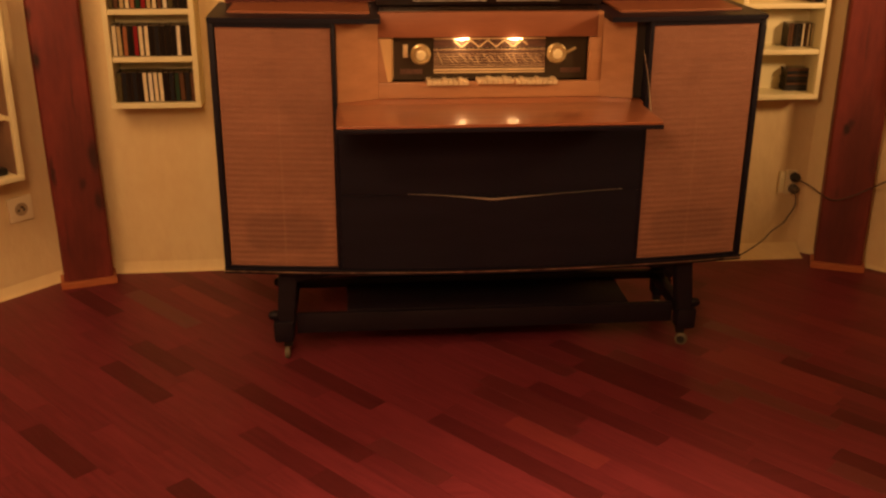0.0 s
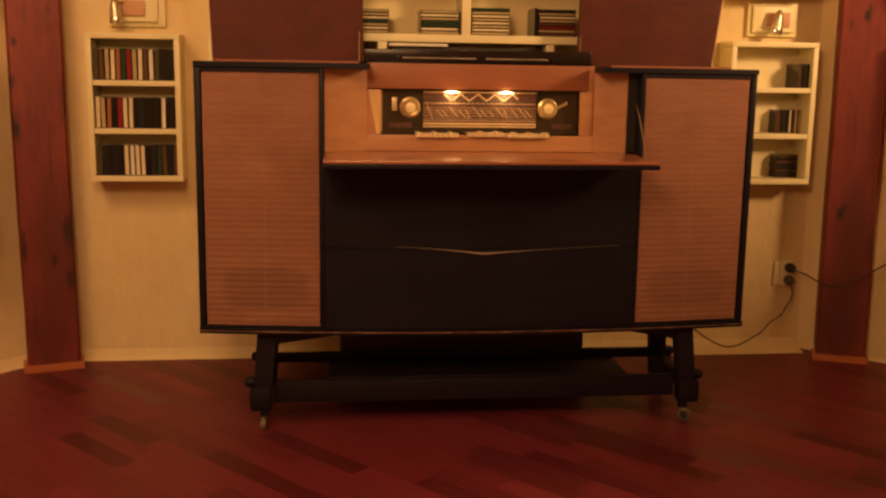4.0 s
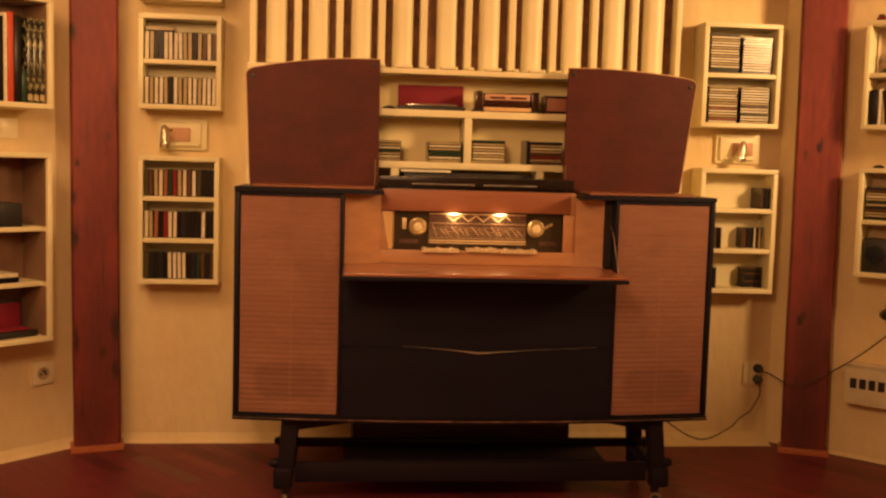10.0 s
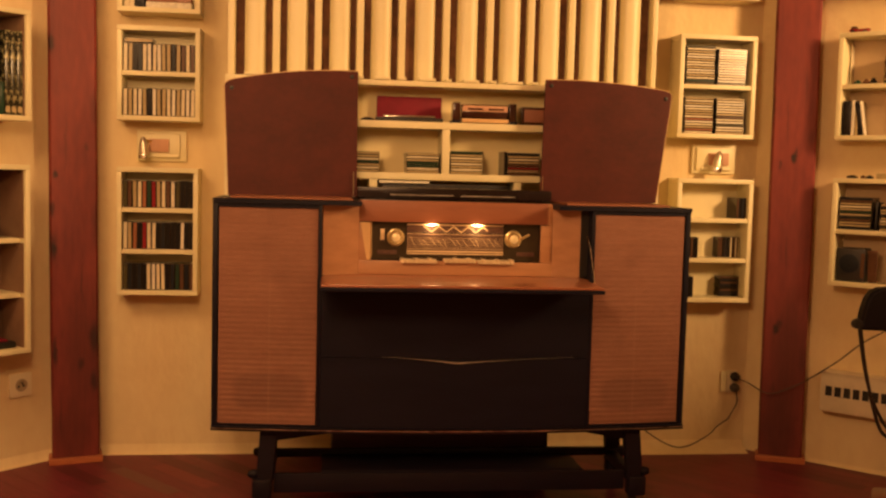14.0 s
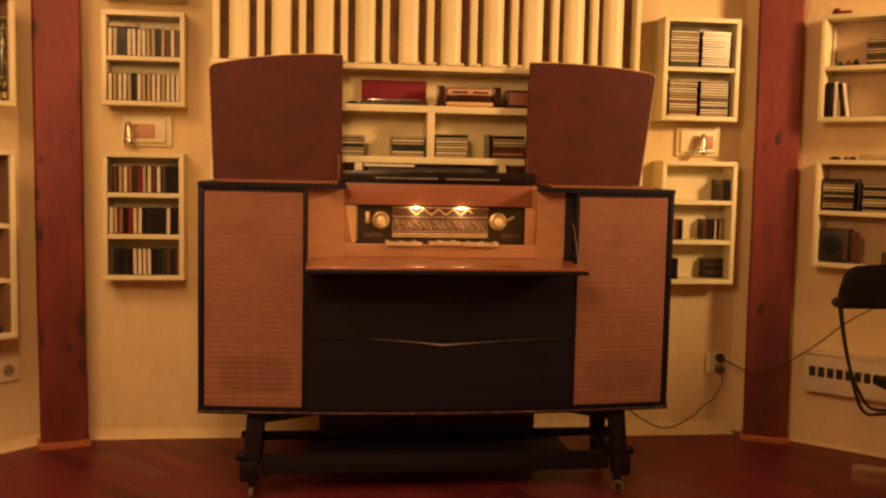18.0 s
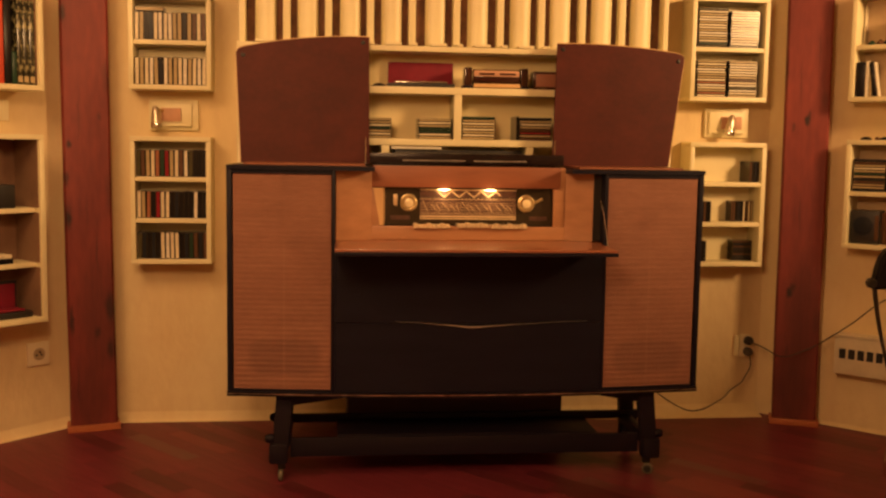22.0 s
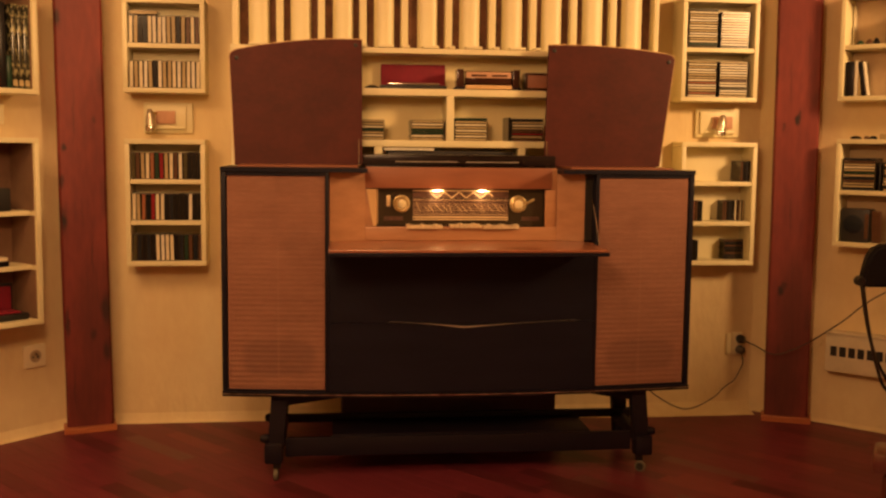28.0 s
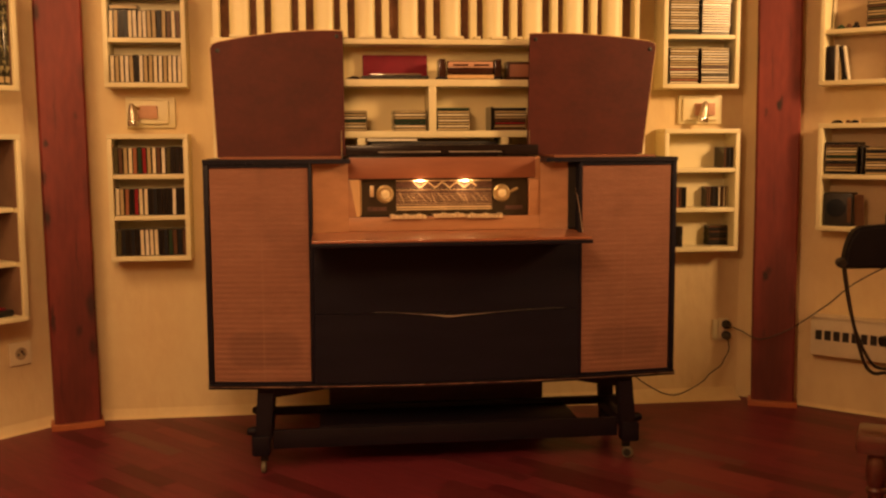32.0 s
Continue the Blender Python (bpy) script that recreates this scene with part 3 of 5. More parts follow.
part("slot", boxm(0.478, 0.507, 0.00, 0.01, 0.93, 1.185), BLACKPL, console)

# radio compartment
PV = 0.062
part("compartment_floor", boxm(-0.509, 0.506, -0.036, PV + 0.1, 0.900, 0.924, bevel=0.001), FLAPWOOD, console)


def sheet(corners, thick=0.008):
    """A flat board from its corners, thickened along its normal."""
    bm = bmesh.new()
    c = [Vector(p) for p in corners]
    nrm = (c[1] - c[0]).cross(c[2] - c[0]).normalized() * thick
    a = [bm.verts.new(p) for p in c]
    b = [bm.verts.new(p - nrm) for p in c]
    bm.faces.new(a)
    bm.faces.new(b[::-1])
    for i in range(len(c)):
        j = (i + 1) % len(c)
        bm.faces.new((a[i], b[i], b[j], a[j]))
    return bm


part("wing_panel", sheet([(-0.510, -0.005, 0.925), (-0.3735, PV - 0.011, 0.925), (-0.3735, PV - 0.011, 1.188), (-0.510, -0.005, 1.188)]), HONEY, console)
part("wing_panel", sheet([(0.3765, PV - 0.011, 0.925), (0.478, 0.010, 0.925), (0.478, 0.010, 1.188), (0.3765, PV - 0.011, 1.188)]), HONEY, console)
part("corner_block", boxm(0.3575, 0.377, PV - 0.009, PV + 0.02, 1.1245, 1.208, bevel=0.002), HONEY, console)
part("upper_board", boxm(-0.374, 0.357, PV - 0.012, PV + 0.02, 1.127, 1.208, bevel=0.003), REDVENEER, console, "reddish veneer board")
part("lower_board", boxm(-0.374, 0.377, PV - 0.012, PV + 0.012, 0.925, 0.978, bevel=0.003), HONEY, console)
for u0, u1, veneer in ((-0.374, -0.330, HONEY), (0.332, 0.377, HONEY)):
    part("cheek", boxm(u0, u1, PV - 0.006, PV + 0.012, 0.978, 1.124, bevel=0.002), veneer, console, "pale veneer cheek beside the dial")
part("splay", sheet([(-0.343, PV - 0.010, 0.981), (-0.3305, PV - 0.010, 0.981), (-0.3305, PV - 0.010, 1.1235), (-0.369, PV - 0.010, 1.1235)], 0.003), PALEWOOD, console, "pale tapering veneer splay")
part("reveal", sheet([(-0.330, PV - 0.005, 0.980), (-0.322, PV + 0.028, 0.990), (-0.322, PV + 0.028, 1.122), (-0.330, PV - 0.005, 1.122)], 0.003), PALEWOOD, console)
dial = part("dial_scale", boxm(-0.330, 0.332, PV + 0.028, PV + 0.036, 0.980, 1.124), DIALGLASS, console, "dark glass radio dial with two lit bulbs")
D = PV + 0.028
part("window_bar", boxm(-0.187, 0.190, D - 0.0062, D - 0.0042, 1.0825, 1.0880), BLACKPL, dial, "dark bar across the dial")
part("scale_window", boxm(-0.187, 0.190, D - 0.004, D - 0.0005, 1.000, 1.118), DIALBROWN, dial)
for z, h in ((1.0805, 0.0012), (1.066, 0.0007), (1.058, 0.0007), (1.049, 0.0007), (1.040, 0.0007), (1.014, 0.003), (1.005, 0.0022), (1.024, 0.0012), (1.031, 0.0006), (1.117, 0.002)):
    part("scale_line", boxm(-0.187, 0.190, D - 0.006, D - 0.0042, z - h, z + h), DIALGOLD if h > 0.0018 else DIALLINE, dial)
for k in range(14):
    u = -0.165 + 0.0255 * k + 0.005 * math.sin(k * 2.3)
    bm = boxm(-0.0014, 0.0014, -0.0014, 0, -0.020, 0.012 + 0.012 * (k % 3 == 0), m=Matrix.Translation((u, D - 0.0042, 1.051)) @ Matrix.Rotation(radians(-42 if k % 5 else -24), 4, "Y"))
    part("station_mark", bm, DIALLINE, dial)
for k in range(24):
    part("scale_tick", boxm(-0.180 + 0.0155 * k, -0.175 + 0.0155 * k, D - 0.0068, D - 0.0062, 1.0842, 1.0862), DIALLINE, dial)
ZIG = [-0.121, -0.0935, -0.064, -0.035, -0.006, 0.0225, 0.051, 0.080, 0.109, 0.128]
for k, (ua, ub) in enumerate(zip(ZIG, ZIG[1:])):
    za, zb = (1.112, 1.089) if k % 2 == 0 else (1.089, 1.112)
    if k == len(ZIG) - 2:
        zb = 1.096
    part("zigzag_bar", tube([(ua, D - 0.005, za), (ub, D - 0.005, zb)], 0.0027, 6), DIALGOLD, dial)
# the thin glowing tails draw each bulb's sideways glare
for u in (-0.094, 0.084):
    b = part("dial_bulb", lathe([(0.0003, -0.026), (0.0005, -0.012), (0.0021, -0.003), (0.0021, 0.003), (0.0005, 0.012), (0.0003, 0.026)], 12, Matrix.Translation((u, D - 0.020, 1.1175)) @ Matrix.Rotation(radians(90), 4, "Y")), BULB, dial, "lit warm bulb with thin glowing glare tails")
for u in (-0.231, 0.229):
    turn = Matrix.Translation((u, D, 1.066)) @ Matrix.Rotation(radians(90), 4, "X")
    knob = part("knob", lathe([(0.034, 0), (0.035, 0.006), (0.033, 0.010), (0.030, 0.011), (0.029, 0.020), (0.026, 0.023), (0.018, 0.0215)], 28, turn), KNOBGOLD, dial, "round gold tuning knob")
    part("knob_cap", lathe([(0.017, 0.0205), (0.016, 0.027), (0.010, 0.029)], 20, turn), KNOBCAP, knob)
for u in (-0.094, 0.084):
    lamp("dial_lamp", CON @ Vector((u, D - 0.045, 1.100)), 0.15, 0.010)
part("tuning_eye", boxm(-0.290, -0.274, D - 0.004, D, 1.055, 1.098, bevel=0.0015), DIALGOLD, dial)
part("switch_lever", tube([(0.256, D - 0.012, 1.068), (0.292, D - 0.016, 1.086)], 0.006, 8), KNOBGOLD, dial)
for u0, u1 in ((-0.30, -0.225), (0.245, 0.315)):
    part("small_legend", boxm(u0, u1, D - 0.002, D, 1.000, 1.016), DIALBROWN, dial)
for g, (u0, n, dz) in enumerate(((-0.214, 8, 0.0), (-0.045, 7, 0.003), (0.085, 8, 0.0))):
    for k in range(n):
        u = u0 + 0.0178 * k
        part("piano_key", boxm(u, u + 0.0158, PV - 0.034, D, 0.972 + dz, 0.984 + dz + 0.004 * ((k * 7 + g) % 3 == 0), bevel=0.002), IVORY, dial)

# record player deck between the lids
pd = part("player_lid", boxm(-0.378, 0.400, 0.19, 0.285, 1.212, 1.256, bevel=0.006), PLAYERBLACK, console, "dark glossy record player lid")
part("player_bed", boxm(-0.368, 0.374, PV + 0.021, 0.36, 1.150, 1.2105, bevel=0.002), PLAYERBLACK, console)
DULLCHROME = mat("dull_chrome", (0.62, 0.56, 0.48), 0.5, metal=0.3, colour2=(0.36, 0.31, 0.25), scale=16, stretch=(1, 1, 1))
for u0, u1 in ((-0.262, 0.000), (0.034, 0.248)):
    part("chrome_strip", boxm(u0, u1, 0.1865, 0.1895, 1.2265, 1.2293), DULLCHROME, pd, "worn chrome strip")
for u in (-0.27, 0.01, 0.26):
    part("hinge", boxm(u, u + 0.02, 0.183, 0.19, 1.218, 1.236, bevel=0.001), PLAYERBLACK, pd)


def lid(corners, top, holes, m, hinge_u):
    """An upright lid from its lower corners, upper corners and the crown of its curved upper edge."""
    (x0, z0), (x1, z1), (x2, z2), (x3, z3) = corners
    n, rad = 14, 0.022
    line = []
    for k in range(n + 1):
        t = k / n
        line.append((x3 + (x2 - x3) * t, z3 + (z2 - z3) * t + top * 4 * t * (1 - t)))
    # the outer upper corner is rounded, and the pale edge runs down the outer side
    left = hinge_u < 0
    if left:
        low, corner = (x0, z0), line[0]
        start = next(p for p in line if p[0] > corner[0] + rad)
    else:
        low, corner = (x1, z1), line[-1]
        start = next(p for p in line[::-1] if p[0] < corner[0] - rad)
    down = (Vector(low) - Vector(corner)).normalized() * rad + Vector(corner)
    arc = []
    for k in range(6):
        t = k / 5
        p = Vector(start) * (1 - t) ** 2 + Vector(corner) * 2 * t * (1 - t) + down * t * t
        arc.append((p.x, p.y))
    if left:
        line = [low] + arc[::-1] + [p for p in line if p[0] > start[0] + 1e-6]
        rim = [(x1, z1)] + line[::-1]
    else:
        line = [p for p in line if p[0] < start[0] - 1e-6] + arc + [low]
        rim = [(x0, z0)] + line[::-1]
    bm = bmesh.new()
    lean = 0.05
    front = [bm.verts.new((x, lean * (z - ZT), z)) for x, z in rim]
    back = [bm.verts.new((x, lean * (z - ZT) + 0.016, z)) for x, z in rim]
    bm.faces.new(front)
    bm.faces.new(back[::-1])
    for i in range(len(rim)):
        j = (i + 1) % len(rim)
        bm.faces.new((front[i], back[i], back[j], front[j]))
    ob = part("lid", bm, MAHOGANY, console, "raised mahogany veneer lid with curved edge", shade=False)
    ob.matrix_basis = m
    bm = bmesh.new()
    for (xa, za), (xb, zb) in zip(line, line[1:]):
        d = Vector((xb - xa, zb - za)).normalized()
        q = [bm.verts.new((x - d.y * o, lean * (z - ZT) + y, z + d.x * o)) for x, z in ((xa, za), (xb, zb)) for y, o in ((0.003, 0.0004), (0.003, 0.0036), (0.0155, 0.0036), (0.0155, 0.0004))]
        for k in range(3):
            bm.faces.new((q[k], q[k + 1], q[k + 5], q[k + 4]))
    part("edge_band", bm, PALEWOOD, ob, "pale veneer edge")
    for x, z in holes:
        part("buffer", lathe([(0.009, 0), (0.008, 0.003), (0.003, 0.004)], 10, Matrix.Translation((x, lean * (z - ZT), z)) @ Matrix.Rotation(radians(90), 4, "X")), BLACKPL, ob)
    part("stay", boxm(hinge_u - 0.0016, hinge_u + 0.0016, -0.006, -0.002, ZT + 0.005, ZT + 0.11), CHROME, ob)
    return ob


lid([(-0.888, ZT + 0.003), (-0.378, ZT + 0.006), (-0.380, 1.716), (-0.909, 1.661)], 0.017, [(-0.880, 1.634), (-0.405, 1.694)], pose(0, 0.300, 0), -0.392)
lid([(0.376, ZT + 0.006), (0.867, ZT + 0.009), (0.930, 1.678), (0.391, 1.710)], 0.013, [(0.414, 1.688), (0.902, 1.650)], pose(0, 0.300, 0), 0.383)


# ---- wheeled stand ----
stand = thing("console_stand", CON, "dark wooden trestle stand on small casters under the console", "stand")
UL, UR = -0.700, 0.712
for u, sg in ((UL, -1), (UR, 1)):
    for v in (0.02, 0.30):
        bm = bmesh.new()
        top, foot = (u, v), (u + sg * 0.012, v + (-0.012 if v < 0.1 else 0.012))
        vs = []
        for (cx, cy), z, w in ((foot, 0.120, 0.027), (foot, 0.19, 0.030), (top, ZB - 0.018, 0.032)):
            vs.append([bm.verts.new((cx + a * w, cy + b * 0.024, z)) for a, b in ((-1, -1), (1, -1), (1, 1), (-1, 1))])
        for a, b in zip(vs, vs[1:]):
            for k in range(4):
                bm.faces.new((a[k], a[(k + 1) % 4], b[(k + 1) % 4], b[k]))
        bm.faces.new(vs[0][::-1])
        bm.faces.new(vs[-1])
        bmesh.ops.bevel(bm, geom=bm.edges[:], offset=0.005, segments=2, affect="EDGES")
        leg = part("leg", bm, STANDWOOD, stand)
        bx = foot[0] + sg * 0.012
        part("foot_block", boxm(bx - 0.036, bx + 0.036, foot[1] - 0.034, foot[1] + 0.034, 0.068, 0.150, bevel=0.014), STANDWOOD, leg)
        part("peg", lathe([(0.004, -0.022), (0.013, -0.018), (0.018, -0.004), (0.018, 0.010), (0.012, 0.020)], 14, Matrix.Translation((foot[0] + sg * 0.044, foot[1], 0.163)) @ Matrix.Rotation(radians(-90 * sg), 4, "Y")), STANDWOOD, leg, "rounded peg end")
        if v < 0.1:
            bm = bmesh.new()
            e = 0.20 if sg < 0 else 0.16
            prof = [(u - sg * 0.028, ZB - 0.019), (u - sg * (0.03 + e), ZB - 0.019), (u - sg * (0.03 + e), ZB - 0.034), (u - sg * 0.028, ZB - 0.062)]
            fr = [bm.verts.new((x, v - 0.014, z)) for x, z in prof]
            bk = [bm.verts.new((x, v + 0.014, z)) for x, z in prof]
            bm.faces.new(fr)
            bm.faces.new(bk[::-1])
            for k in range(4):
                bm.faces.new((fr[k], bk[k], bk[(k + 1) % 4], fr[(k + 1) % 4]))
            bmesh.ops.recalc_face_normals(bm, faces=bm.faces[:])
            part("brace", bm, STANDWOOD, leg)
        face = Matrix.Rotation(radians(90), 4, "Y") if sg < 0 else Matrix.Rotation(radians(62), 4, "Z") @ Matrix.Rotation(radians(90), 4, "Y")
        hub = Matrix.Translation((foot[0] + sg * 0.004, foot[1] - 0.012, 0.0226)) @ face
        wheel = part("caster", lathe([(0.014, -0.009), (0.019, -0.009), (0.0225, -0.006), (0.0225, 0.006), (0.019, 0.009), (0.014, 0.009)], 22, hub), RUBBER, leg, "pale caster wheel")
        part("hub", lathe([(0.001, -0.0105), (0.0145, -0.0100), (0.0145, 0.0100), (0.001, 0.0105)], 14, hub), BLACKPL, wheel, "dark hub")
        part("caster_fork", boxm(foot[0] - 0.015, foot[0] + 0.015, foot[1] - 0.012, foot[1] + 0.010, 0.044, 0.0675, bevel=0.003), STEELTUBE, leg, "dark metal caster fork")
    part("side_rail", boxm(u - 0.018, u + 0.018, 0.0, 0.32, 0.130, 0.172, bevel=0.004), STANDWOOD, stand)
    part("top_rail", boxm(u - 0.03, u + 0.03, -0.01, 0.34, ZB - 0.036, ZB - 0.0175, bevel=0.003), STANDWOOD, stand)
part("front_stretcher", boxm(UL + 0.02, UR - 0.02, 0.015, 0.038, 0.085, 0.160, bevel=0.004), STANDWOOD, stand)
part("rear_stretcher", boxm(UL - 0.06, UR + 0.06, 0.275, 0.30, 0.148, 0.182, bevel=0.004), STANDWOOD, stand)
part("record_shelf", boxm(-0.50, 0.53, 0.0385, 0.274, 0.148, 0.162, bevel=0.003), STANDWOOD, stand)


# ---- slatted pipe unit behind the console ----
unit = thing("pipe_unit", pose(0, 0, 0), "cream painted shelf unit with a tall row of organ-like pipes above", "shelf unit")
X0, X1, FY, BY = -0.495, 1.335, 3.765, 3.93
part("shelf_board", boxm(X0, X1, FY, BY, 1.286, 1.314, bevel=0.002), PAINT, unit)
part("shelf_board", boxm(X0, X1, FY, BY, 1.499, 1.528, bevel=0.002), PAINT, unit)
part("pipe_rail", boxm(X0, X1, FY, BY, 1.672, 1.6945, bevel=0.003), PAINT, unit)
part("divider", boxm(0.395, 0.427, FY + 0.002, BY, 1.314, 1.499, bevel=0.002), PAINT, unit)
for a, b in ((X0, X0 + 0.028), (X1 - 0.028, X1)):
    part("side_panel", boxm(a, b, FY + 0.001, WY - 0.002, 0.62, 1.286, bevel=0.002), PAINT, unit)
    part("side_panel", boxm(a, b, FY + 0.001, WY - 0.002, 1.314, 1.672, bevel=0.002), PAINT, unit)
part("back_panel", boxm(X0, X1, BY, BY + 0.012, 1.286, 1.6944), BACKPAINT, unit)
for a, b in ((0.094, 0.127), (0.705, 0.735)):
    part("support", boxm(a, b, FY + 0.004, BY, 1.20, 1.286, bevel=0.002), PAINT, unit)
part("lower_shelf", boxm(X0 + 0.03, X1 - 0.03, FY + 0.01, 3.99, 1.170, 1.198, bevel=0.002), PAINT, unit)
part("base_cabinet", boxm(-0.037, 0.91, 3.86, WY - 0.002, 0.0, 1.168, bevel=0.004), CABINETWOOD, unit, "dark lower cabinet")
part("gap_board", boxm(X0 + 0.02, X1 - 0.02, 3.9315, 3.97, 1.6948, H - 0.02), GAPBROWN, unit, "dark brown backing between the pipes")
def pipe(x, w, depth):
    """One wide half-round pipe standing on the rail."""
    bm = bmesh.new()
    n = 10
    cols = []
    for i in range(n + 1):
        a = math.pi * i / n
        cols.append((x + w / 2 - w / 2 * math.cos(a), 3.930 - depth * math.sin(a) ** 0.55))
    lo = [bm.verts.new((px, py - 0.0, 1.7065)) for px, py in cols]
    hi = [bm.verts.new((px, py, H - 0.03)) for px, py in cols]
    for i in range(n):
        bm.faces.new((lo[i], lo[i + 1], hi[i + 1], hi[i]))
    bm.faces.new(hi)
    bm.faces.new(lo[::-1])
    bm.faces.new((lo[0], hi[0], hi[-1], lo[-1]))
    ob = part("pipe", bm, PAINT, unit)
    part("pipe_foot", boxm(x + w * 0.12, x + w * 0.88, FY - 0.007, 3.93, 1.6950, 1.7064, bevel=0.0015), PAINT, ob)


# left edge of each wide pipe, and the middle of each narrow one
for k, x in enumerate((-0.431, -0.256, -0.078, 0.096, 0.283, 0.465, 0.650, 0.826, 1.008, 1.184)):
    pipe(x, 0.088, (0.050, 0.034, 0.044)[k % 3])
for x in (-0.299, -0.126, 0.049, 0.225, 0.414, 0.602, 0.780, 0.959, 1.135):
    strip = part("narrow_pipe", boxm(x - 0.0155, x + 0.0155, 3.875, 3.931, 1.7065, H - 0.03, bevel=0.008), PAINT, unit)
    part("pipe_foot", boxm(x - 0.013, x + 0.013, FY - 0.007, 3.93, 1.6950, 1.7064, bevel=0.0015), PAINT, strip)
for a, b in ((X0, X0 + 0.028), (X1 - 0.022, X1)):
    part("edge_strip", boxm(a, b, 3.86, BY, 1.6948, H - 0.03, bevel=0.004), PAINT, unit)


# ---- cassettes, discs, books ----
CASE = mat("clear_case", (0.038, 0.030, 0.022), 0.15, scale=30)


def disc_meshes(w, d, h):
    """Case and spine of one upright boxed disc or cassette, front edge at y = 0."""
    case = mesh_of("case", boxm(0.0003, w - 0.0003, 0.0012, d, 0, h, bevel=0.0007), CASE)
    return case


CD_W, CD_D, CD_H = 0.0116, 0.132, 0.139
TAPE_W, TAPE_D, TAPE_H = 0.0190, 0.078, 0.121
CD_CASE, TAPE_CASE = disc_meshes(CD_W, CD_D, CD_H), disc_meshes(TAPE_W, TAPE_D, TAPE_H)
CD_SPINES = [mesh_of("spine", boxm(0.0025, CD_W - 0.0025, 0, 0.0012, 0.003, CD_H - 0.003), sm) for sm in SPINES]
TAPE_SPINES = [mesh_of("spine", boxm(0.0027, TAPE_W - 0.0027, 0, 0.0012, 0.003, TAPE_H - 0.003), sm) for sm in SPINES]
COLOUR_WORDS = ["cream", "white", "black", "brown", "red", "dark green", "orange", "slate grey", "tan", "olive"]


def disc(m, colour, group, tape=False):
    ob = tagged(new("cassette_case" if tape else "cd_case", TAPE_CASE if tape else CD_CASE),
                COLOUR_WORDS[colour] + (" spined cassette case standing on a wall shelf" if tape else " spined compact disc case on a shelf"), "cassette" if tape else "cd", group)
    ob.matrix_basis = m
    sp = new("spine", (TAPE_SPINES if tape else CD_SPINES)[colour])
    sp.parent = ob
    return ob


def row_of_tapes(frame_m, x0, z, front, colours, group, pitch, rng):
    x = x0
    for c in colours:
        if c is not None:
            disc(frame_m @ pose(x, front + rng.uniform(0, 0.006), z + 0.0004, 0, rng.uniform(-1.0, 1.0), 0), c, group, True).scale = (1, 1, rng.uniform(0.965, 1.0))
        x += pitch


def stack_of_discs(frame_m, x0, z, front, colours, group, rng, yaw=0.0, size=(1, 1, 1)):
    """Discs lying flat, one on another, spines to the front."""
    for k, c in enumerate(colours):
        m = frame_m @ pose(x0 + rng.uniform(-0.002, 0.002), front + rng.uniform(0, 0.005), z + 0.0006 + (CD_W + 0.0004) * k, 0, 0, yaw + rng.uniform(-0.8, 0.8)) @ Matrix.Translation((0, 0, CD_W)) @ pose(0, 0, 0, 0, 90, 0)
        disc(m, c, group).scale = size


def wall_shelf(frame_m, x0, x1, z0, z1, boards, depth, label, uprights=(), inner=None, setback=0.003, lining=None):
    """An open box shelf on a wall: x along the wall, z up, its back on the wall. lining: material of thin added skins
    that shade one inner side.
    """
    sh = thing("wall_shelf", frame_m @ Matrix.Translation((0, -0.002, 0)), label, "shelf", "open wall shelves")
    t = 0.021
    bvl = 0.0025
    part("top", boxm(x0, x1, -depth, 0, z1 - t, z1, bevel=bvl), PAINT, sh)
    part("bottom", boxm(x0, x1, -depth, 0, z0, z0 + t, bevel=bvl), PAINT, sh)
    part("side", boxm(x0, x0 + t, -depth - 0.001, 0, z0 + t, z1 - t, bevel=bvl), PAINT, sh)
    part("side", boxm(x1 - t, x1, -depth - 0.001, 0, z0 + t, z1 - t, bevel=bvl), PAINT, sh)
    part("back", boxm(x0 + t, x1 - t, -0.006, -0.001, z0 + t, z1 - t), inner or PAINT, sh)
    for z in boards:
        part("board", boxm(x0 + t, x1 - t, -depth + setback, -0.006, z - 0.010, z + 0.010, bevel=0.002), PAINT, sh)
    # added skins whose colour holds the shade of the inner side
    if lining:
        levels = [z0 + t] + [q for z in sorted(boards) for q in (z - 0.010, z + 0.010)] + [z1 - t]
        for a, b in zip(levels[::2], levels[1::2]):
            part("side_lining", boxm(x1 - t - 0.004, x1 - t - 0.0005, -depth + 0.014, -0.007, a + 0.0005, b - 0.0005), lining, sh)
    for u in uprights:
        part("upright", boxm(u - 0.0022, u + 0.0022, -depth + 0.012, -0.006, z0 + t, z1 - t), BLACKPL, sh)
    return sh


N, NE, NW = FRAMES["wall_north"], FRAMES["wall_north_east"], FRAMES["wall_north_west"]
NX = CORNERS[0][0]
RNG = random.Random(5)
DEP = 0.140
# west pair on the north wall
wall_shelf(N, -0.984 - NX, -0.634 - NX, 1.975, 2.42, [2.20], DEP, "open cream shelf with a few books on the wall")
wall_shelf(N, -0.984 - NX, -0.633 - NX, 1.511, 1.917, [1.714], DEP, "open cream two-tier shelf full of pale cassettes")
wall_shelf(N, -0.984 - NX, -0.638 - NX, 0.748, 1.308, [1.122, 0.940], DEP, "open cream three-tier shelf full of dark and pale cassettes")
FRONT = -DEP + 0.012
g = "cassettes on the wall shelves"
row_of_tapes(N, -0.960 - NX, 1.724, FRONT, [CREAM, TAN, BLACK, SLATE, CREAM, WHITE, CREAM, WHITE, TAN, TAN, BLACK, TAN, BROWN, CREAM, BROWN], g, 0.0203, RNG)
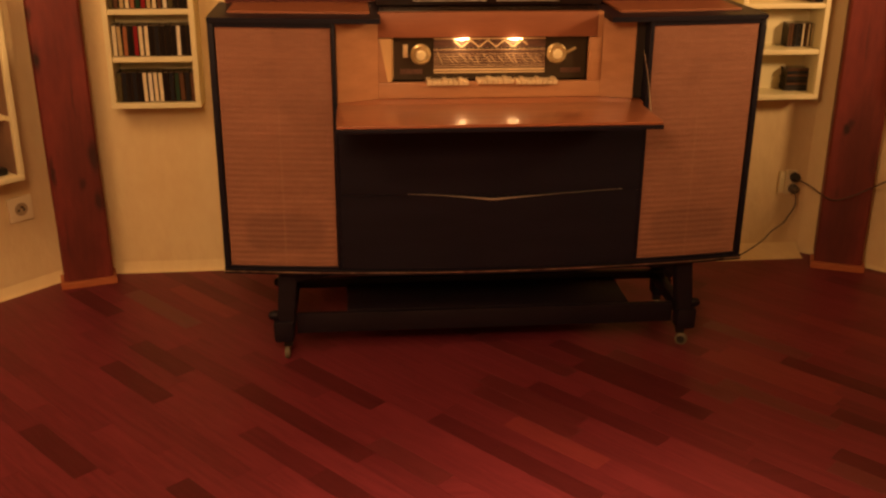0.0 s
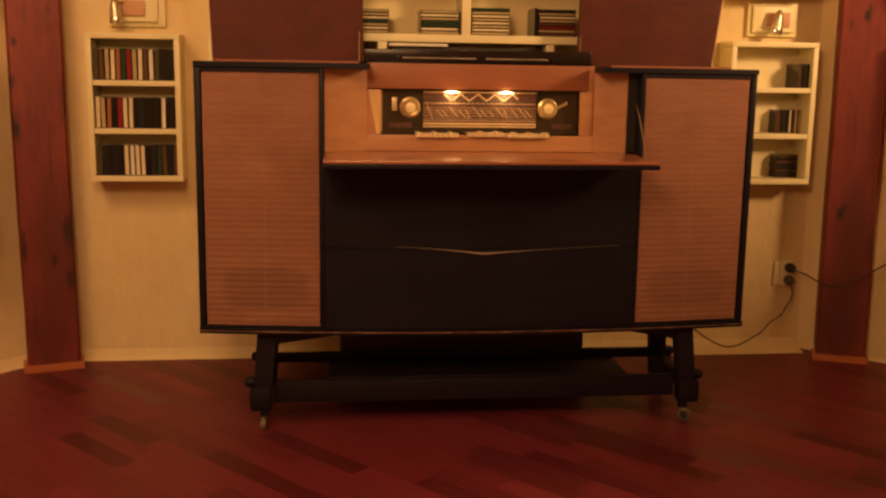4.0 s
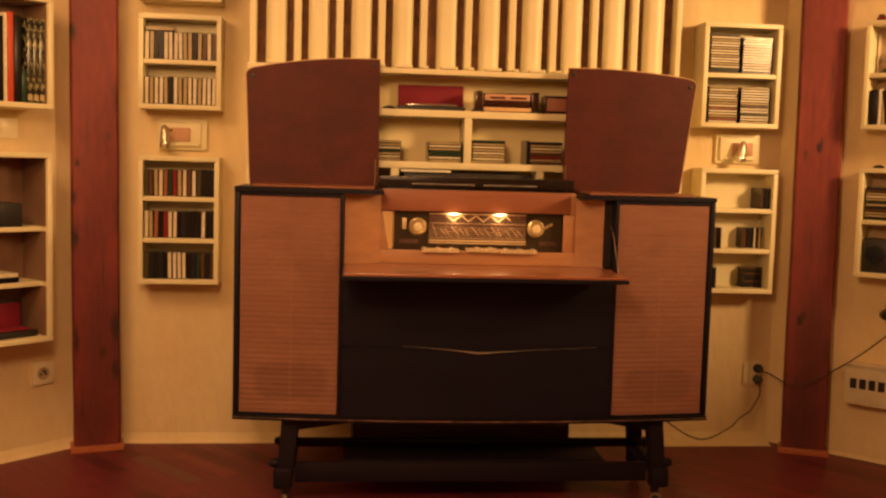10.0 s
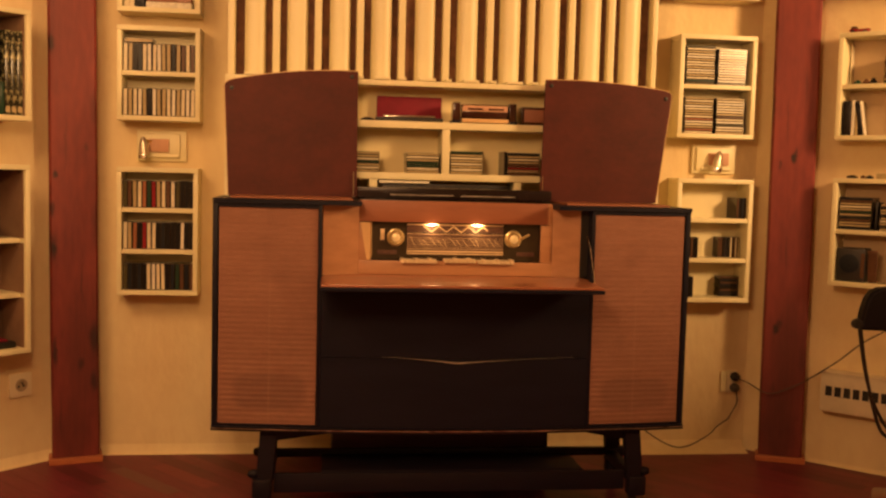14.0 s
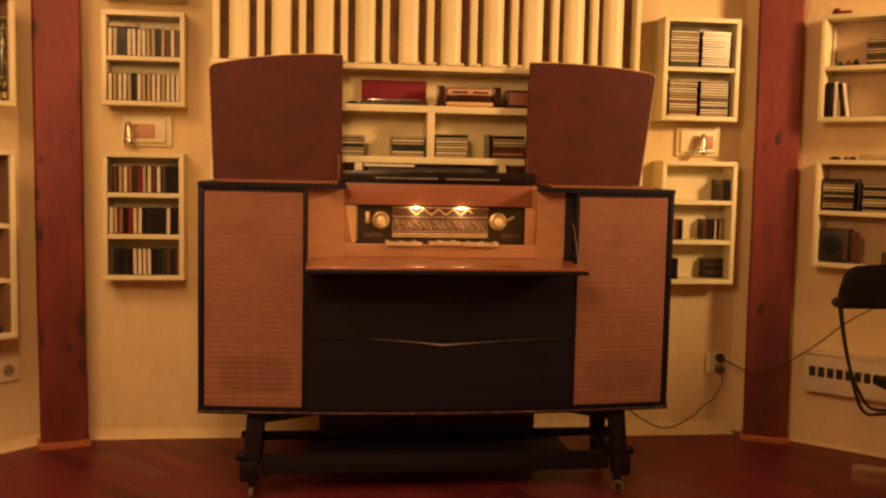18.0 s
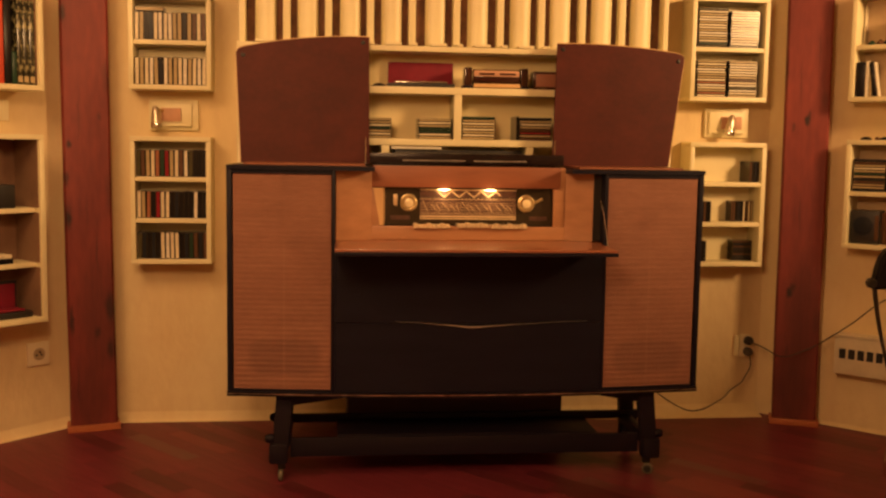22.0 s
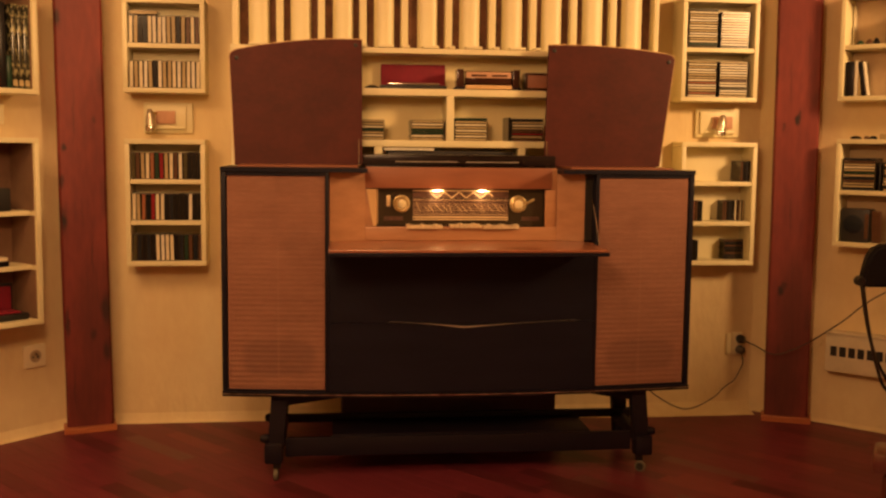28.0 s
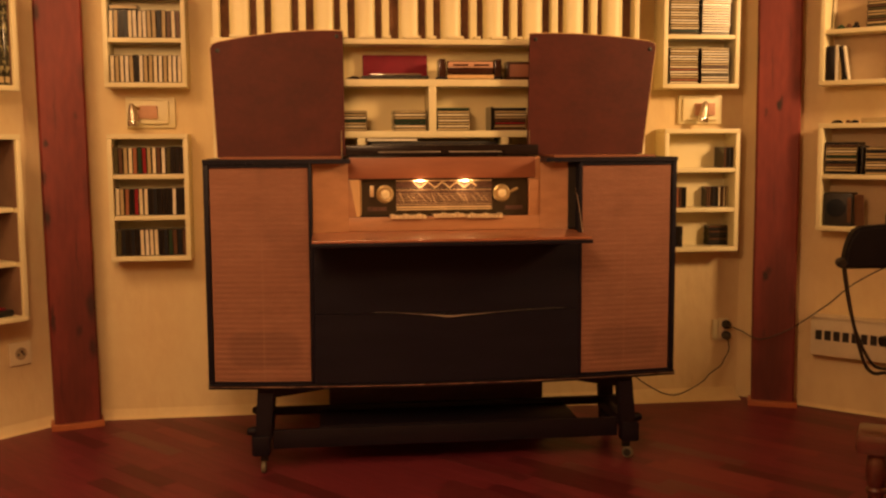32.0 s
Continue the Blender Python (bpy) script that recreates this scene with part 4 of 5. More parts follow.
row_of_tapes(N, -0.960 - NX, 1.532, FRONT, [CREAM, TAN, CREAM, WHITE, TAN, BLACK, WHITE, TAN, TAN, CREAM, WHITE, TAN, CREAM, WHITE, CREAM], g, 0.0203, RNG)
disc(N @ pose(-0.955 - NX, FRONT, 1.8465) @ Matrix.Translation((0, 0, TAPE_W)) @ pose(0, 0, 0, 0, 90, 0), TAN, g, True)
row_of_tapes(N, -0.960 - NX, 1.132, FRONT, [OLIVE, BROWN, TAN, CREAM, ORANGE, GREEN, RED, TAN, CREAM, BROWN, WHITE, OLIVE, BLACK, BLACK, BLACK], g, 0.0203, RNG)
row_of_tapes(N, -0.960 - NX, 0.950, FRONT, [CREAM, TAN, ORANGE, BLACK, RED, CREAM, CREAM, BLACK, SLATE, BLACK, BLACK, BLACK, WHITE, BLACK, BLACK], g, 0.0203, RNG)
row_of_tapes(N, -0.960 - NX, 0.7695, FRONT, [OLIVE, SLATE, BLACK, SLATE, BLACK, CREAM, WHITE, CREAM, CREAM, BLACK, SLATE, GREEN, BROWN, SLATE, BROWN], g, 0.0203, RNG)
# east pair on the north wall
wall_shelf(N, 1.530 - NX, 1.900 - NX, 1.511, 1.986, [1.748], DEP, "open cream two-tier shelf full of stacked discs")
wall_shelf(N, 1.545 - NX, 1.914 - NX, 0.742, 1.322, [1.128, 0.940], DEP, "open cream three-tier shelf, mostly empty, with a few discs")
wall_shelf(N, 1.530 - NX, 1.900 - NX, 2.150, 2.60, [2.37], DEP, "open cream shelf high on the wall")
g = "discs on the wall shelves"
PALE = [CREAM, WHITE, WHITE, CREAM, TAN, CREAM, WHITE, TAN, CREAM, CREAM, TAN, WHITE, CREAM, TAN, CREAM, OLIVE]
MIXED = [CREAM, ORANGE, TAN, CREAM, WHITE, ORANGE, CREAM, TAN, TAN, CREAM, WHITE, TAN, CREAM, TAN]
stack_of_discs(N, 1.566 - NX, 1.758, FRONT, [OLIVE, GREEN] + PALE[3:], g, RNG)
# white spines stand in for the lamp's glint on this stack
stack_of_discs(N, 1.720 - NX, 1.758, FRONT, [OLIVE] + [WHITE, WHITE, CREAM] * 4 + [WHITE], g, RNG, 2.0)
stack_of_discs(N, 1.566 - NX, 1.532, FRONT, MIXED, g, RNG)
stack_of_discs(N, 1.720 - NX, 1.532, FRONT, [TAN, CREAM, WHITE, OLIVE, WHITE, CREAM, BROWN, TAN, CREAM, WHITE, CREAM, WHITE, CREAM, TAN], g, RNG, 1.5)
stack_of_discs(N, 1.797 - NX, 0.763, FRONT + 0.055, [BLACK, SLATE, BROWN, BLACK, SLATE, BROWN, SLATE, BROWN], g, RNG, 0.0, (1, 0.55, 0.72))
for x, z, back, cs in ((1.842, 1.138, 0.0, [BROWN, BLACK, SLATE, BLACK]), (1.780, 0.950, 0.052, [BROWN, BROWN, BLACK, SLATE, BLACK, CREAM, BROWN, CREAM, TAN]), (1.577, 0.950, 0.0, [CREAM, BLACK, CREAM, ORANGE, BROWN, BLACK, BLACK]), (1.575, 0.763, 0.0, [BLACK, SLATE, BROWN, BLACK, BLACK, SLATE])):
    for k, c in enumerate(cs):
        ob = disc(N @ pose(x - NX + 0.0122 * k, FRONT + back + 0.004 + 0.003 * (k % 2), z + 0.0005), c, g)
        ob.scale = (1, 0.55 if back else 1, 0.70)


# ---- things in the pipe unit ----
FYC = FY + 0.012
I = Matrix()
g = "discs in the pipe unit"
stack_of_discs(I, -0.004, 1.3145, FYC, [TAN, CREAM, TAN, GREEN, CREAM, TAN, TAN], g, RNG)
stack_of_discs(I, 0.2485, 1.3145, FYC, [TAN, CREAM, GREEN, GREEN, TAN, CREAM, TAN], g, RNG)
stack_of_discs(I, 0.432, 1.3145, FYC, [TAN, CREAM, TAN, CREAM, TAN, CREAM, TAN, GREEN], g, RNG)
stack_of_discs(I, 0.676, 1.3145, FYC, [BROWN, TAN, RED, BROWN, TAN, CREAM, TAN, SLATE], g, RNG)
disc(pose(0.6615, FYC + 0.004, 1.3145), BLACK, g).scale = (1, 1, 0.72)

case = thing("instrument_case", pose(0.258, FY + 0.03, 1.5285), "open black case with a dark red lining on the shelf", "case")
part("lid", boxm(-0.132, 0.146, 0.105, 0.120, 0.010, 0.110, bevel=0.006), REDBOX, case, "dark red lined lid standing open")
part("tray", boxm(-0.142, 0.142, 0.0, 0.102, 0.0, 0.016, bevel=0.005), BLACKPL, case)
part("instrument", lathe([(0.003, -0.11), (0.006, -0.10), (0.006, 0.10), (0.003, 0.11)], 12, Matrix.Translation((0, 0.012, 0.021)) @ Matrix.Rotation(radians(90), 4, "Y")), CHROME, case, "polished metal tube")
small = thing("small_figure", pose(0.085, FY + 0.05, 1.5285), "small dark metal trinket lying on the shelf", "trinket")
part("body", lathe([(0.010, 0), (0.013, 0.004), (0.008, 0.010), (0.004, 0.014)], 12, Matrix.Diagonal((2.6, 1, 1, 1))), STEELTUBE, small)
part("tip", lathe([(0.006, 0), (0.007, 0.006), (0.003, 0.012)], 10, Matrix.Translation((0.032, -0.005, 0))), CHROME, small)

BROWNP = mat("dark_brown_gloss", (0.055, 0.020, 0.012), 0.16, colour2=(0.035, 0.012, 0.008), scale=14)
holder = thing("glass_display_tube", pose(0.577, FY + 0.05, 1.5285), "horizontal glass display tube with dark end blocks", "ornament")
for u0, u1 in ((-0.136, -0.106), (0.102, 0.132)):
    part("end_block", boxm(u0, u1, -0.028, 0.045, 0, 0.086, bevel=0.004), BROWNP, holder)
    part("foot", boxm(u0 - 0.006, u1 + 0.006, -0.032, 0.05, 0.0, 0.012, bevel=0.003), DARKWOOD, holder)
part("tube", lathe([(0.030, -0.100), (0.034, -0.094), (0.034, 0.092), (0.030, 0.098)], 20, Matrix.Translation((0, 0.006, 0.048)) @ Matrix.Rotation(radians(90), 4, "Y")), BROWNP, holder, "dark brown glossy tube")
part("band", boxm(-0.098, 0.094, -0.031, -0.026, 0.050, 0.074, bevel=0.002), PINK, holder, "salmon label strip")
part("base_strip", boxm(-0.100, 0.098, -0.034, -0.018, 0.004, 0.020, bevel=0.002), PALEWOOD, holder, "pale strip along the foot")
for u0, u1 in ((-0.076, -0.012), (0.012, 0.078)):
    part("inscription", boxm(u0, u1, -0.0325, -0.0312, 0.056, 0.064), BROWNP, holder)
part("upper_line", boxm(-0.094, 0.092, -0.022, -0.018, 0.0745, 0.079), CHROME, holder)
wbox = thing("small_wooden_box", pose(0.790, FY + 0.03, 1.5285), "small brown wooden box with a russet front", "box")
part("body", boxm(-0.056, 0.056, 0.0, 0.08, 0, 0.076, bevel=0.004), BROWNP, wbox)
part("front", boxm(-0.046, 0.046, -0.004, -0.0004, 0.012, 0.066, bevel=0.002), mat("russet_panel", (0.34, 0.14, 0.085), 0.5, scale=14), wbox)
part("knob", lathe([(0.005, 0), (0.006, 0.006), (0.002, 0.010)], 10, Matrix.Translation((-0.062, 0.02, 0.04)) @ Matrix.Rotation(radians(-90), 4, "Y")), BRASS, wbox)

crate = thing("record_crate", pose(0.42, FY + 0.03, 1.1985), "low dark crate of records on the lower shelf", "crate")
part("body", boxm(-0.27, 0.27, 0, 0.18, 0, 0.072, bevel=0.004), BLACKPL, crate)
sleeve = part("paper_sleeve", boxm(-0.285, -0.075, -0.024, 0.17, 0.073, 0.083, bevel=0.001), SPINES[WHITE], crate, "pale paper sleeve")


# ---- swivelling wall spots ----
SATIN = mat("satin_nickel", (0.70, 0.62, 0.48), 0.34, metal=0.85, scale=25)

def wall_spot(m, head_u, turn, label, in0=-0.050, in1=0.034):
    sp = thing("wall_spot", m, label, "wall lamp", "wall spots")
    part("back_plate", boxm(-0.108, 0.108, -0.020, 0, -0.068, 0.068, bevel=0.005), PAINT, sp)
    part("step_frame", boxm(-0.092, 0.082, -0.034, -0.0205, -0.054, 0.054, bevel=0.006), PAINT, sp)
    part("inset", boxm(in0, in1, -0.046, -0.0345, -0.028, 0.030, bevel=0.003), PINK, sp, "salmon coloured block")
    part("ledge", boxm(-0.070, 0.076, -0.042, -0.0345, -0.050, -0.038, bevel=0.003), PAINT, sp)
    part("arm", tube([(head_u * 0.5, -0.034, 0.018), (head_u, -0.075, 0.022)], 0.006, 8), BRASS, sp)
    hm = Matrix.Translation((head_u, -0.080, 0.022)) @ Matrix.Rotation(radians(turn), 4, "Y")
    head = part("head", lathe([(0.005, 0.016), (0.012, 0.010), (0.018, -0.015), (0.0215, -0.045), (0.0225, -0.062)], 20, hm), SATIN, sp, "satin metal lamp head")
    part("rim", lathe([(0.0235, -0.060), (0.0250, -0.068), (0.0240, -0.082), (0.018, -0.085)], 20, hm), CHROME, head, "shiny metal rim")
    return sp


wall_spot(pose(-0.812, WY, 1.405), -0.070, -3, "cream wall spot with a downward head beside a salmon block")
wall_spot(pose(1.762, WY, 1.415), 0.0, 8, "cream wall spot with a downward head before a salmon block", -0.034, 0.064)

# ---- sockets, switch, cables ----
# darker tan gives the shallow well the shade of a recess
WELLSHADE = mat("socket_well", (0.50, 0.40, 0.24), 0.5, scale=20)
sock = thing("wall_socket", NW @ pose(3.197 - 0.102 - 0.140, 0, 0.357), "single cream wall socket with an earth pin", "socket")
part("plate", boxm(-0.051, 0.051, -0.016, 0, -0.051, 0.051, bevel=0.006), WHITEPL, sock)
part("well", lathe([(0.026, 0), (0.027, 0.003), (0.0245, 0.004), (0.022, 0.001), (0.001, 0.0012)], 24, Matrix.Translation((0, -0.0155, 0)) @ Matrix.Rotation(radians(90), 4, "X")), WELLSHADE, sock, "round socket well")
for u, z in ((-0.011, 0.0), (0.011, 0.0)):
    part("pin_hole", lathe([(0.0055, 0), (0.004, 0.0012)], 10, Matrix.Translation((u, -0.0172, z - 0.004)) @ Matrix.Rotation(radians(90), 4, "X")), BLACKPL, sock)
part("earth_pin", lathe([(0.006, 0), (0.005, 0.010)], 10, Matrix.Translation((0, -0.0165, 0.010)) @ Matrix.Rotation(radians(90), 4, "X")), CHROME, sock)
sw = thing("light_switch", NW @ pose(3.197 - 0.102 - 0.288, 0, 1.405), "cream light switch on the plaster wall", "switch")
part("plate", boxm(-0.046, 0.046, -0.010, 0, -0.042, 0.042, bevel=0.005), WHITEPL, sw)
part("rocker", boxm(-0.030, 0.030, -0.015, -0.0105, -0.028, 0.028, bevel=0.003), WHITEPL, sw)

CORD = mat("brown_cord", (0.050, 0.030, 0.022), 0.5, scale=20)
GREYPLUG = mat("grey_plug", (0.075, 0.062, 0.055), 0.5, scale=20)
dsock = thing("double_socket", pose(1.893, WY, 0.338), "cream double wall socket with two black plugs", "socket")
part("plate", boxm(-0.012, 0.040, -0.020, 0, -0.056, 0.056, bevel=0.006), WHITEPL, dsock)
part("side_box", boxm(-0.040, -0.013, -0.014, 0, -0.052, 0.050, bevel=0.005), PAINT, dsock, "small cream painted box beside the plate")
for z in (0.027, -0.027):
    plug = part("plug", lathe([(0.021, 0), (0.022, 0.006), (0.020, 0.026), (0.012, 0.034), (0.005, 0.046)], 20, Matrix.Translation((0.022, -0.0225, z)) @ Matrix.Rotation(radians(90), 4, "X")), BLACKPL if z > 0 else GREYPLUG, dsock, "black round plug" if z > 0 else "dark grey round plug")
cable = part("power_cable", tube(smooth_line([(1.907, 4.172, 0.365), (1.945, 4.13, 0.352), (1.975, 3.975, 0.335), (2.045, 3.945, 0.358), (2.132, 3.93, 0.402), (2.21, 3.80, 0.515), (2.30, 3.65, 0.66), (2.55, 3.45, 0.84), (2.75, 3.35, 0.92)], 8), 0.0030, 8), CORD)
tagged(cable, "thin black power cable hanging from the socket across the post", "cable")
cable = part("power_cable", tube(smooth_line([(1.907, 4.172, 0.306), (1.912, 4.165, 0.25), (1.888, 4.17, 0.195), (1.870, 4.165, 0.168), (1.835, 4.15, 0.152), (1.800, 4.14, 0.132), (1.754, 4.11, 0.104), (1.605, 4.0, 0.080), (1.48, 3.90, 0.115), (1.30, 3.76, 0.235), (1.18, 3.74, 0.36)], 8), 0.0030, 8), CORD)
tagged(cable, "thin black power cable running from the socket to the console", "cable")


# ---- convector heater ----
heater = thing("wall_heater", NE @ pose(0, 0, 0), "white enamelled wall convector with a row of dark slots", "heater")
part("cabinet", boxm(0.384, 1.10, -0.085, -0.004, 0.270, 0.446, bevel=0.008), HEATERW, heater)
part("top_lip", boxm(0.380, 1.104, -0.092, -0.002, 0.4465, 0.456, bevel=0.003), HEATERW, heater)
for k in range(16):
    part("slot", boxm(0.409 + 0.0405 * k, 0.439 + 0.0405 * k, -0.0868, -0.0853, 0.345, 0.390), BLACKPL, heater)
    part("slot_fin", boxm(0.4385 + 0.0405 * k, 0.4415 + 0.0405 * k, -0.0885, -0.0853, 0.343, 0.392), HEATERW, heater)


# ---- folding chair ----
chair = thing("folding_chair", pose(1.62, 2.66, 0, 0, 0, -6), "black padded chair on a dark bent steel tube frame", "chair")
pad = bmesh.new()
outline = [(0.030, 0.842), (0.030, 0.875), (0.036, 0.910), (0.046, 0.945), (0.062, 0.970), (0.088, 0.982), (0.20, 0.990), (0.42, 0.990), (0.455, 0.975), (0.47, 0.94), (0.472, 0.842)]
fr = [pad.verts.new((x, -0.022, z)) for x, z in outline]
bk = [pad.verts.new((x, 0.028, z)) for x, z in outline]
pad.faces.new(fr[::-1])
pad.faces.new(bk)
for i in range(len(outline)):
    j = (i + 1) % len(outline)
    pad.faces.new((fr[i], fr[j], bk[j], bk[i]))
bmesh.ops.recalc_face_normals(pad, faces=pad.faces[:])
bmesh.ops.bevel(pad, geom=[e for e in pad.edges if abs(e.verts[0].co.y - e.verts[1].co.y) < 0.001], offset=0.009, segments=3, affect="EDGES")
part("backrest", pad, BLACKLEATHER, chair)
part("joint", lathe([(0.013, -0.016), (0.017, -0.010), (0.017, 0.010), (0.013, 0.016)], 14, Matrix.Translation((0.024, 0, 0.861)) @ Matrix.Rotation(radians(90), 4, "X")), BLACKPL, chair)
SIDE = [(0.034, 0.85), (0.050, 0.75), (0.070, 0.659), (0.090, 0.585), (0.112, 0.523), (0.130, 0.496), (0.156, 0.484), (0.20, 0.488), (0.48, 0.492), (0.56, 0.47), (0.60, 0.40), (0.62, 0.08), (0.60, 0.025), (0.56, 0.010), (0.52, 0.0075)]
INNER = [(0.036, 0.85), (0.054, 0.75), (0.076, 0.659), (0.098, 0.600), (0.122, 0.552), (0.150, 0.512), (0.180, 0.498), (0.24, 0.496), (0.46, 0.496)]
for v in (-0.006, 0.40):
    part("frame_tube", tube(smooth_line([(x + (0.30 if v > 0.1 and x < 0.3 else 0), v, z) for x, z in (SIDE if v < 0.1 else SIDE[8:])], 6), 0.0056, 10), STEELTUBE, chair)
part("brace_tube", tube(smooth_line([(x, 0.012, z) for x, z in INNER], 6), 0.0054, 10), STEELTUBE, chair)
part("floor_tube", tube([(0.52, -0.006, 0.0075), (0.52, 0.40, 0.0075)], 0.0056, 10), STEELTUBE, chair)
part("floor_tube", tube([(0.05, -0.006, 0.018), (0.52, -0.006, 0.0075)], 0.0065, 10), STEELTUBE, chair)
part("foot_cap", boxm(0.016, 0.085, -0.026, 0.016, 0.0, 0.034, bevel=0.008), BLACKPL, chair, "black rubber foot cap")
part("seat", boxm(0.34, 0.70, 0.0, 0.40, 0.500, 0.535, bevel=0.014), BLACKLEATHER, chair)

# ---- footstool ----
stool = thing("footstool", pose(1.869, 2.542, 0, 0, 0, -33), "low dark brown glossy wooden footstool with turned legs", "footstool")
part("top", boxm(-0.185, 0.22, -0.09, 0.09, 0.230, 0.303, bevel=0.024), TURNED, stool, "brown polished rounded top")
for u in (-0.118, 0.155):
    for v in (-0.035, 0.035):
        part("turned_leg", lathe([(0.018, 0.0), (0.024, 0.012), (0.027, 0.04), (0.024, 0.07), (0.022, 0.085), (0.030, 0.098), (0.032, 0.106), (0.025, 0.116), (0.029, 0.128), (0.034, 0.155), (0.034, 0.182), (0.031, 0.205), (0.026, 0.218), (0.028, 0.2295)], 24, Matrix.Translation((u, v, 0))), TURNED, stool)


# ---- shelves on the slanted walls ----
def block(name, m, w, d, h, material, label, category, group="", face=None, bevel=0.002, tilt=0):
    """A book, folder or small box: cover and, where given, a separate face on its front."""
    ob = thing(name, m @ pose(0, 0, 0, 0, tilt, 0), label, category, group)
    part("cover", boxm(0, w, 0, d, 0, h, bevel=bevel), material, ob)
    if face:
        part("front", boxm(w * 0.1, w * 0.9, -0.0015, -0.0003, h * face[1], h * face[2]), face[0], ob)
    return ob


# brown in place of the shade inside the cream north-west shelves
INNERSHADE = mat("brown_board", (0.25, 0.145, 0.085), 0.75, colour2=(0.18, 0.10, 0.06), scale=4, bump=0.1)
# tan backs, darker than the cream frames around them
INNERTAN = mat("tan_back_board", (0.58, 0.44, 0.27), 0.7, colour2=(0.50, 0.37, 0.22), scale=5, bump=0.1)
wall_shelf(NW, 2.20, 2.902, 1.484, 1.930, [], 0.20, "open cream shelf holding tall folders and books", inner=INNERSHADE, lining=INNERSHADE)
wall_shelf(NW, 2.18, 2.895, 0.532, 1.307, [0.996, 0.769], 0.20, "open cream three-tier shelf with boxes and cases", inner=INNERSHADE, setback=0.042, lining=INNERSHADE)
g = "tall volumes on the slanted wall"
GOLDFLECK = mat("gold_tooled", (0.020, 0.020, 0.014), 0.2, colour2=(0.030, 0.026, 0.012), scale=55, fine=0.6)
# pale flecks paint the gilding and also glossy reflections on the spines
add_patches(GOLDFLECK, (0.46, 0.42, 0.22), 46, (1.2, 1, 0.8), 0.47, 0.66, 0.75)
REDFOLDER = mat("bright_red_card", (0.56, 0.062, 0.022), 0.4, scale=12)
x = 2.876
for k, (w, h, sm, lab) in enumerate((
        (0.0240, 0.338, GOLDFLECK, "tall dark volume with gold tooling, painted glints and a pale label"), (0.0240, 0.335, GOLDFLECK, "tall dark volume with gold tooling, painted glints and a pale label"),
        (0.0235, 0.337, GOLDFLECK, "tall dark volume with gold tooling, painted glints and a pale label"), (0.020, 0.13, SPINES[GREEN], "short dark green booklet"),
        (0.030, 0.340, SPINES[BLACK], "tall black ring binder on a shelf"), (0.024, 0.350, REDFOLDER, "tall bright red folder on a shelf"), (0.014, 0.345, SPINES[CREAM], "tall cream folder on a shelf"),
        (0.060, 0.33, SPINES[BLACK], "tall black ring binder on a shelf"), (0.045, 0.33, SPINES[SLATE], "tall slate folder on a shelf"), (0.05, 0.31, SPINES[BROWN], "tall brown folder on a shelf"))):
    x -= w + 0.002
    block("tall_book", NW @ pose(x, -0.185, 1.5055), w, 0.17 if k != 3 else 0.030, h, sm, lab, "book", g, (SPINES[TAN], 0.03, 0.10) if k < 3 else None)
    if k == 3:
        block("tall_book", NW @ pose(x, -0.150, 1.5055), w, 0.135, 0.336, SPINES[BLACK], "tall black binder behind a green booklet", "book", g)
block("black_box", NW @ pose(2.64, -0.155, 1.0065), 0.15, 0.14, 0.095, BLACKPL, "matt black box on the middle board", "box")
block("pale_box", NW @ pose(2.44, -0.12, 1.0065), 0.20, 0.10, 0.19, SPINES[TAN], "pale cardboard box on the upper board", "box")
block("paper_stack", NW @ pose(2.555, -0.155, 0.7795), 0.22, 0.15, 0.022, SPINES[BLACK], "black folder lying flat on the board", "folder")
block("paper_stack", NW @ pose(2.55, -0.155, 0.8018), 0.22, 0.15, 0.016, SPINES[CREAM], "cream paper stack lying on a black folder", "paper")
block("pale_box", NW @ pose(2.46, -0.10, 0.8188), 0.16, 0.08, 0.09, SPINES[TAN], "pale cardboard box standing on papers", "box")
hat = thing("domed_hat", NW @ pose(2.655, -0.09, 0.8184), "small black domed hat lying on a paper stack", "hat")
part("crown", lathe([(0.060, 0.0), (0.062, 0.008), (0.056, 0.030), (0.040, 0.046), (0.018, 0.053), (0.001, 0.054)], 24), BLACKLEATHER, hat)
rc = thing("instrument_case", NW @ pose(2.70, -0.17, 0.5535), "open black case with a dark red lining on the low shelf", "case")
part("lid", boxm(-0.135, 0.135, 0.104, 0.119, 0.012, 0.145, bevel=0.006), BLACKPL, rc, "black lid standing open")
part("lid_lining", boxm(-0.123, 0.123, 0.098, 0.1035, 0.020, 0.133, bevel=0.003), REDBOX, rc, "dark red lid lining")
part("tray", boxm(-0.15, 0.15, 0.0, 0.098, 0.0, 0.028, bevel=0.010), BLACKPL, rc)
part("lining", boxm(-0.12, 0.12, 0.012, 0.085, 0.0285, 0.036, bevel=0.003), REDBOX, rc)

wall_shelf(NE, 0.402, 0.95, 1.510, 1.983, [1.746], DEP, "open cream shelf with books and clear boxes on the slanted wall", inner=INNERTAN)
wall_shelf(NE, 0.408, 0.95, 0.858, 1.341, [1.103], DEP, "open cream shelf with stacked discs on the slanted wall", inner=INNERTAN)
wall_shelf(NE, 0.402, 0.95, 2.17, 2.60, [2.38], DEP, "open cream shelf high on the slanted wall")
g = "books on the slanted wall"
block("book", NE @ pose(0.430, -0.128, 1.5315), 0.034, 0.10, 0.152, SPINES[BLACK], "black book on the wall shelf", "book", g)
block("book", NE @ pose(0.467, -0.128, 1.5315), 0.014, 0.10, 0.155, SPINES[WHITE], "white thin book on the wall shelf", "book", g)
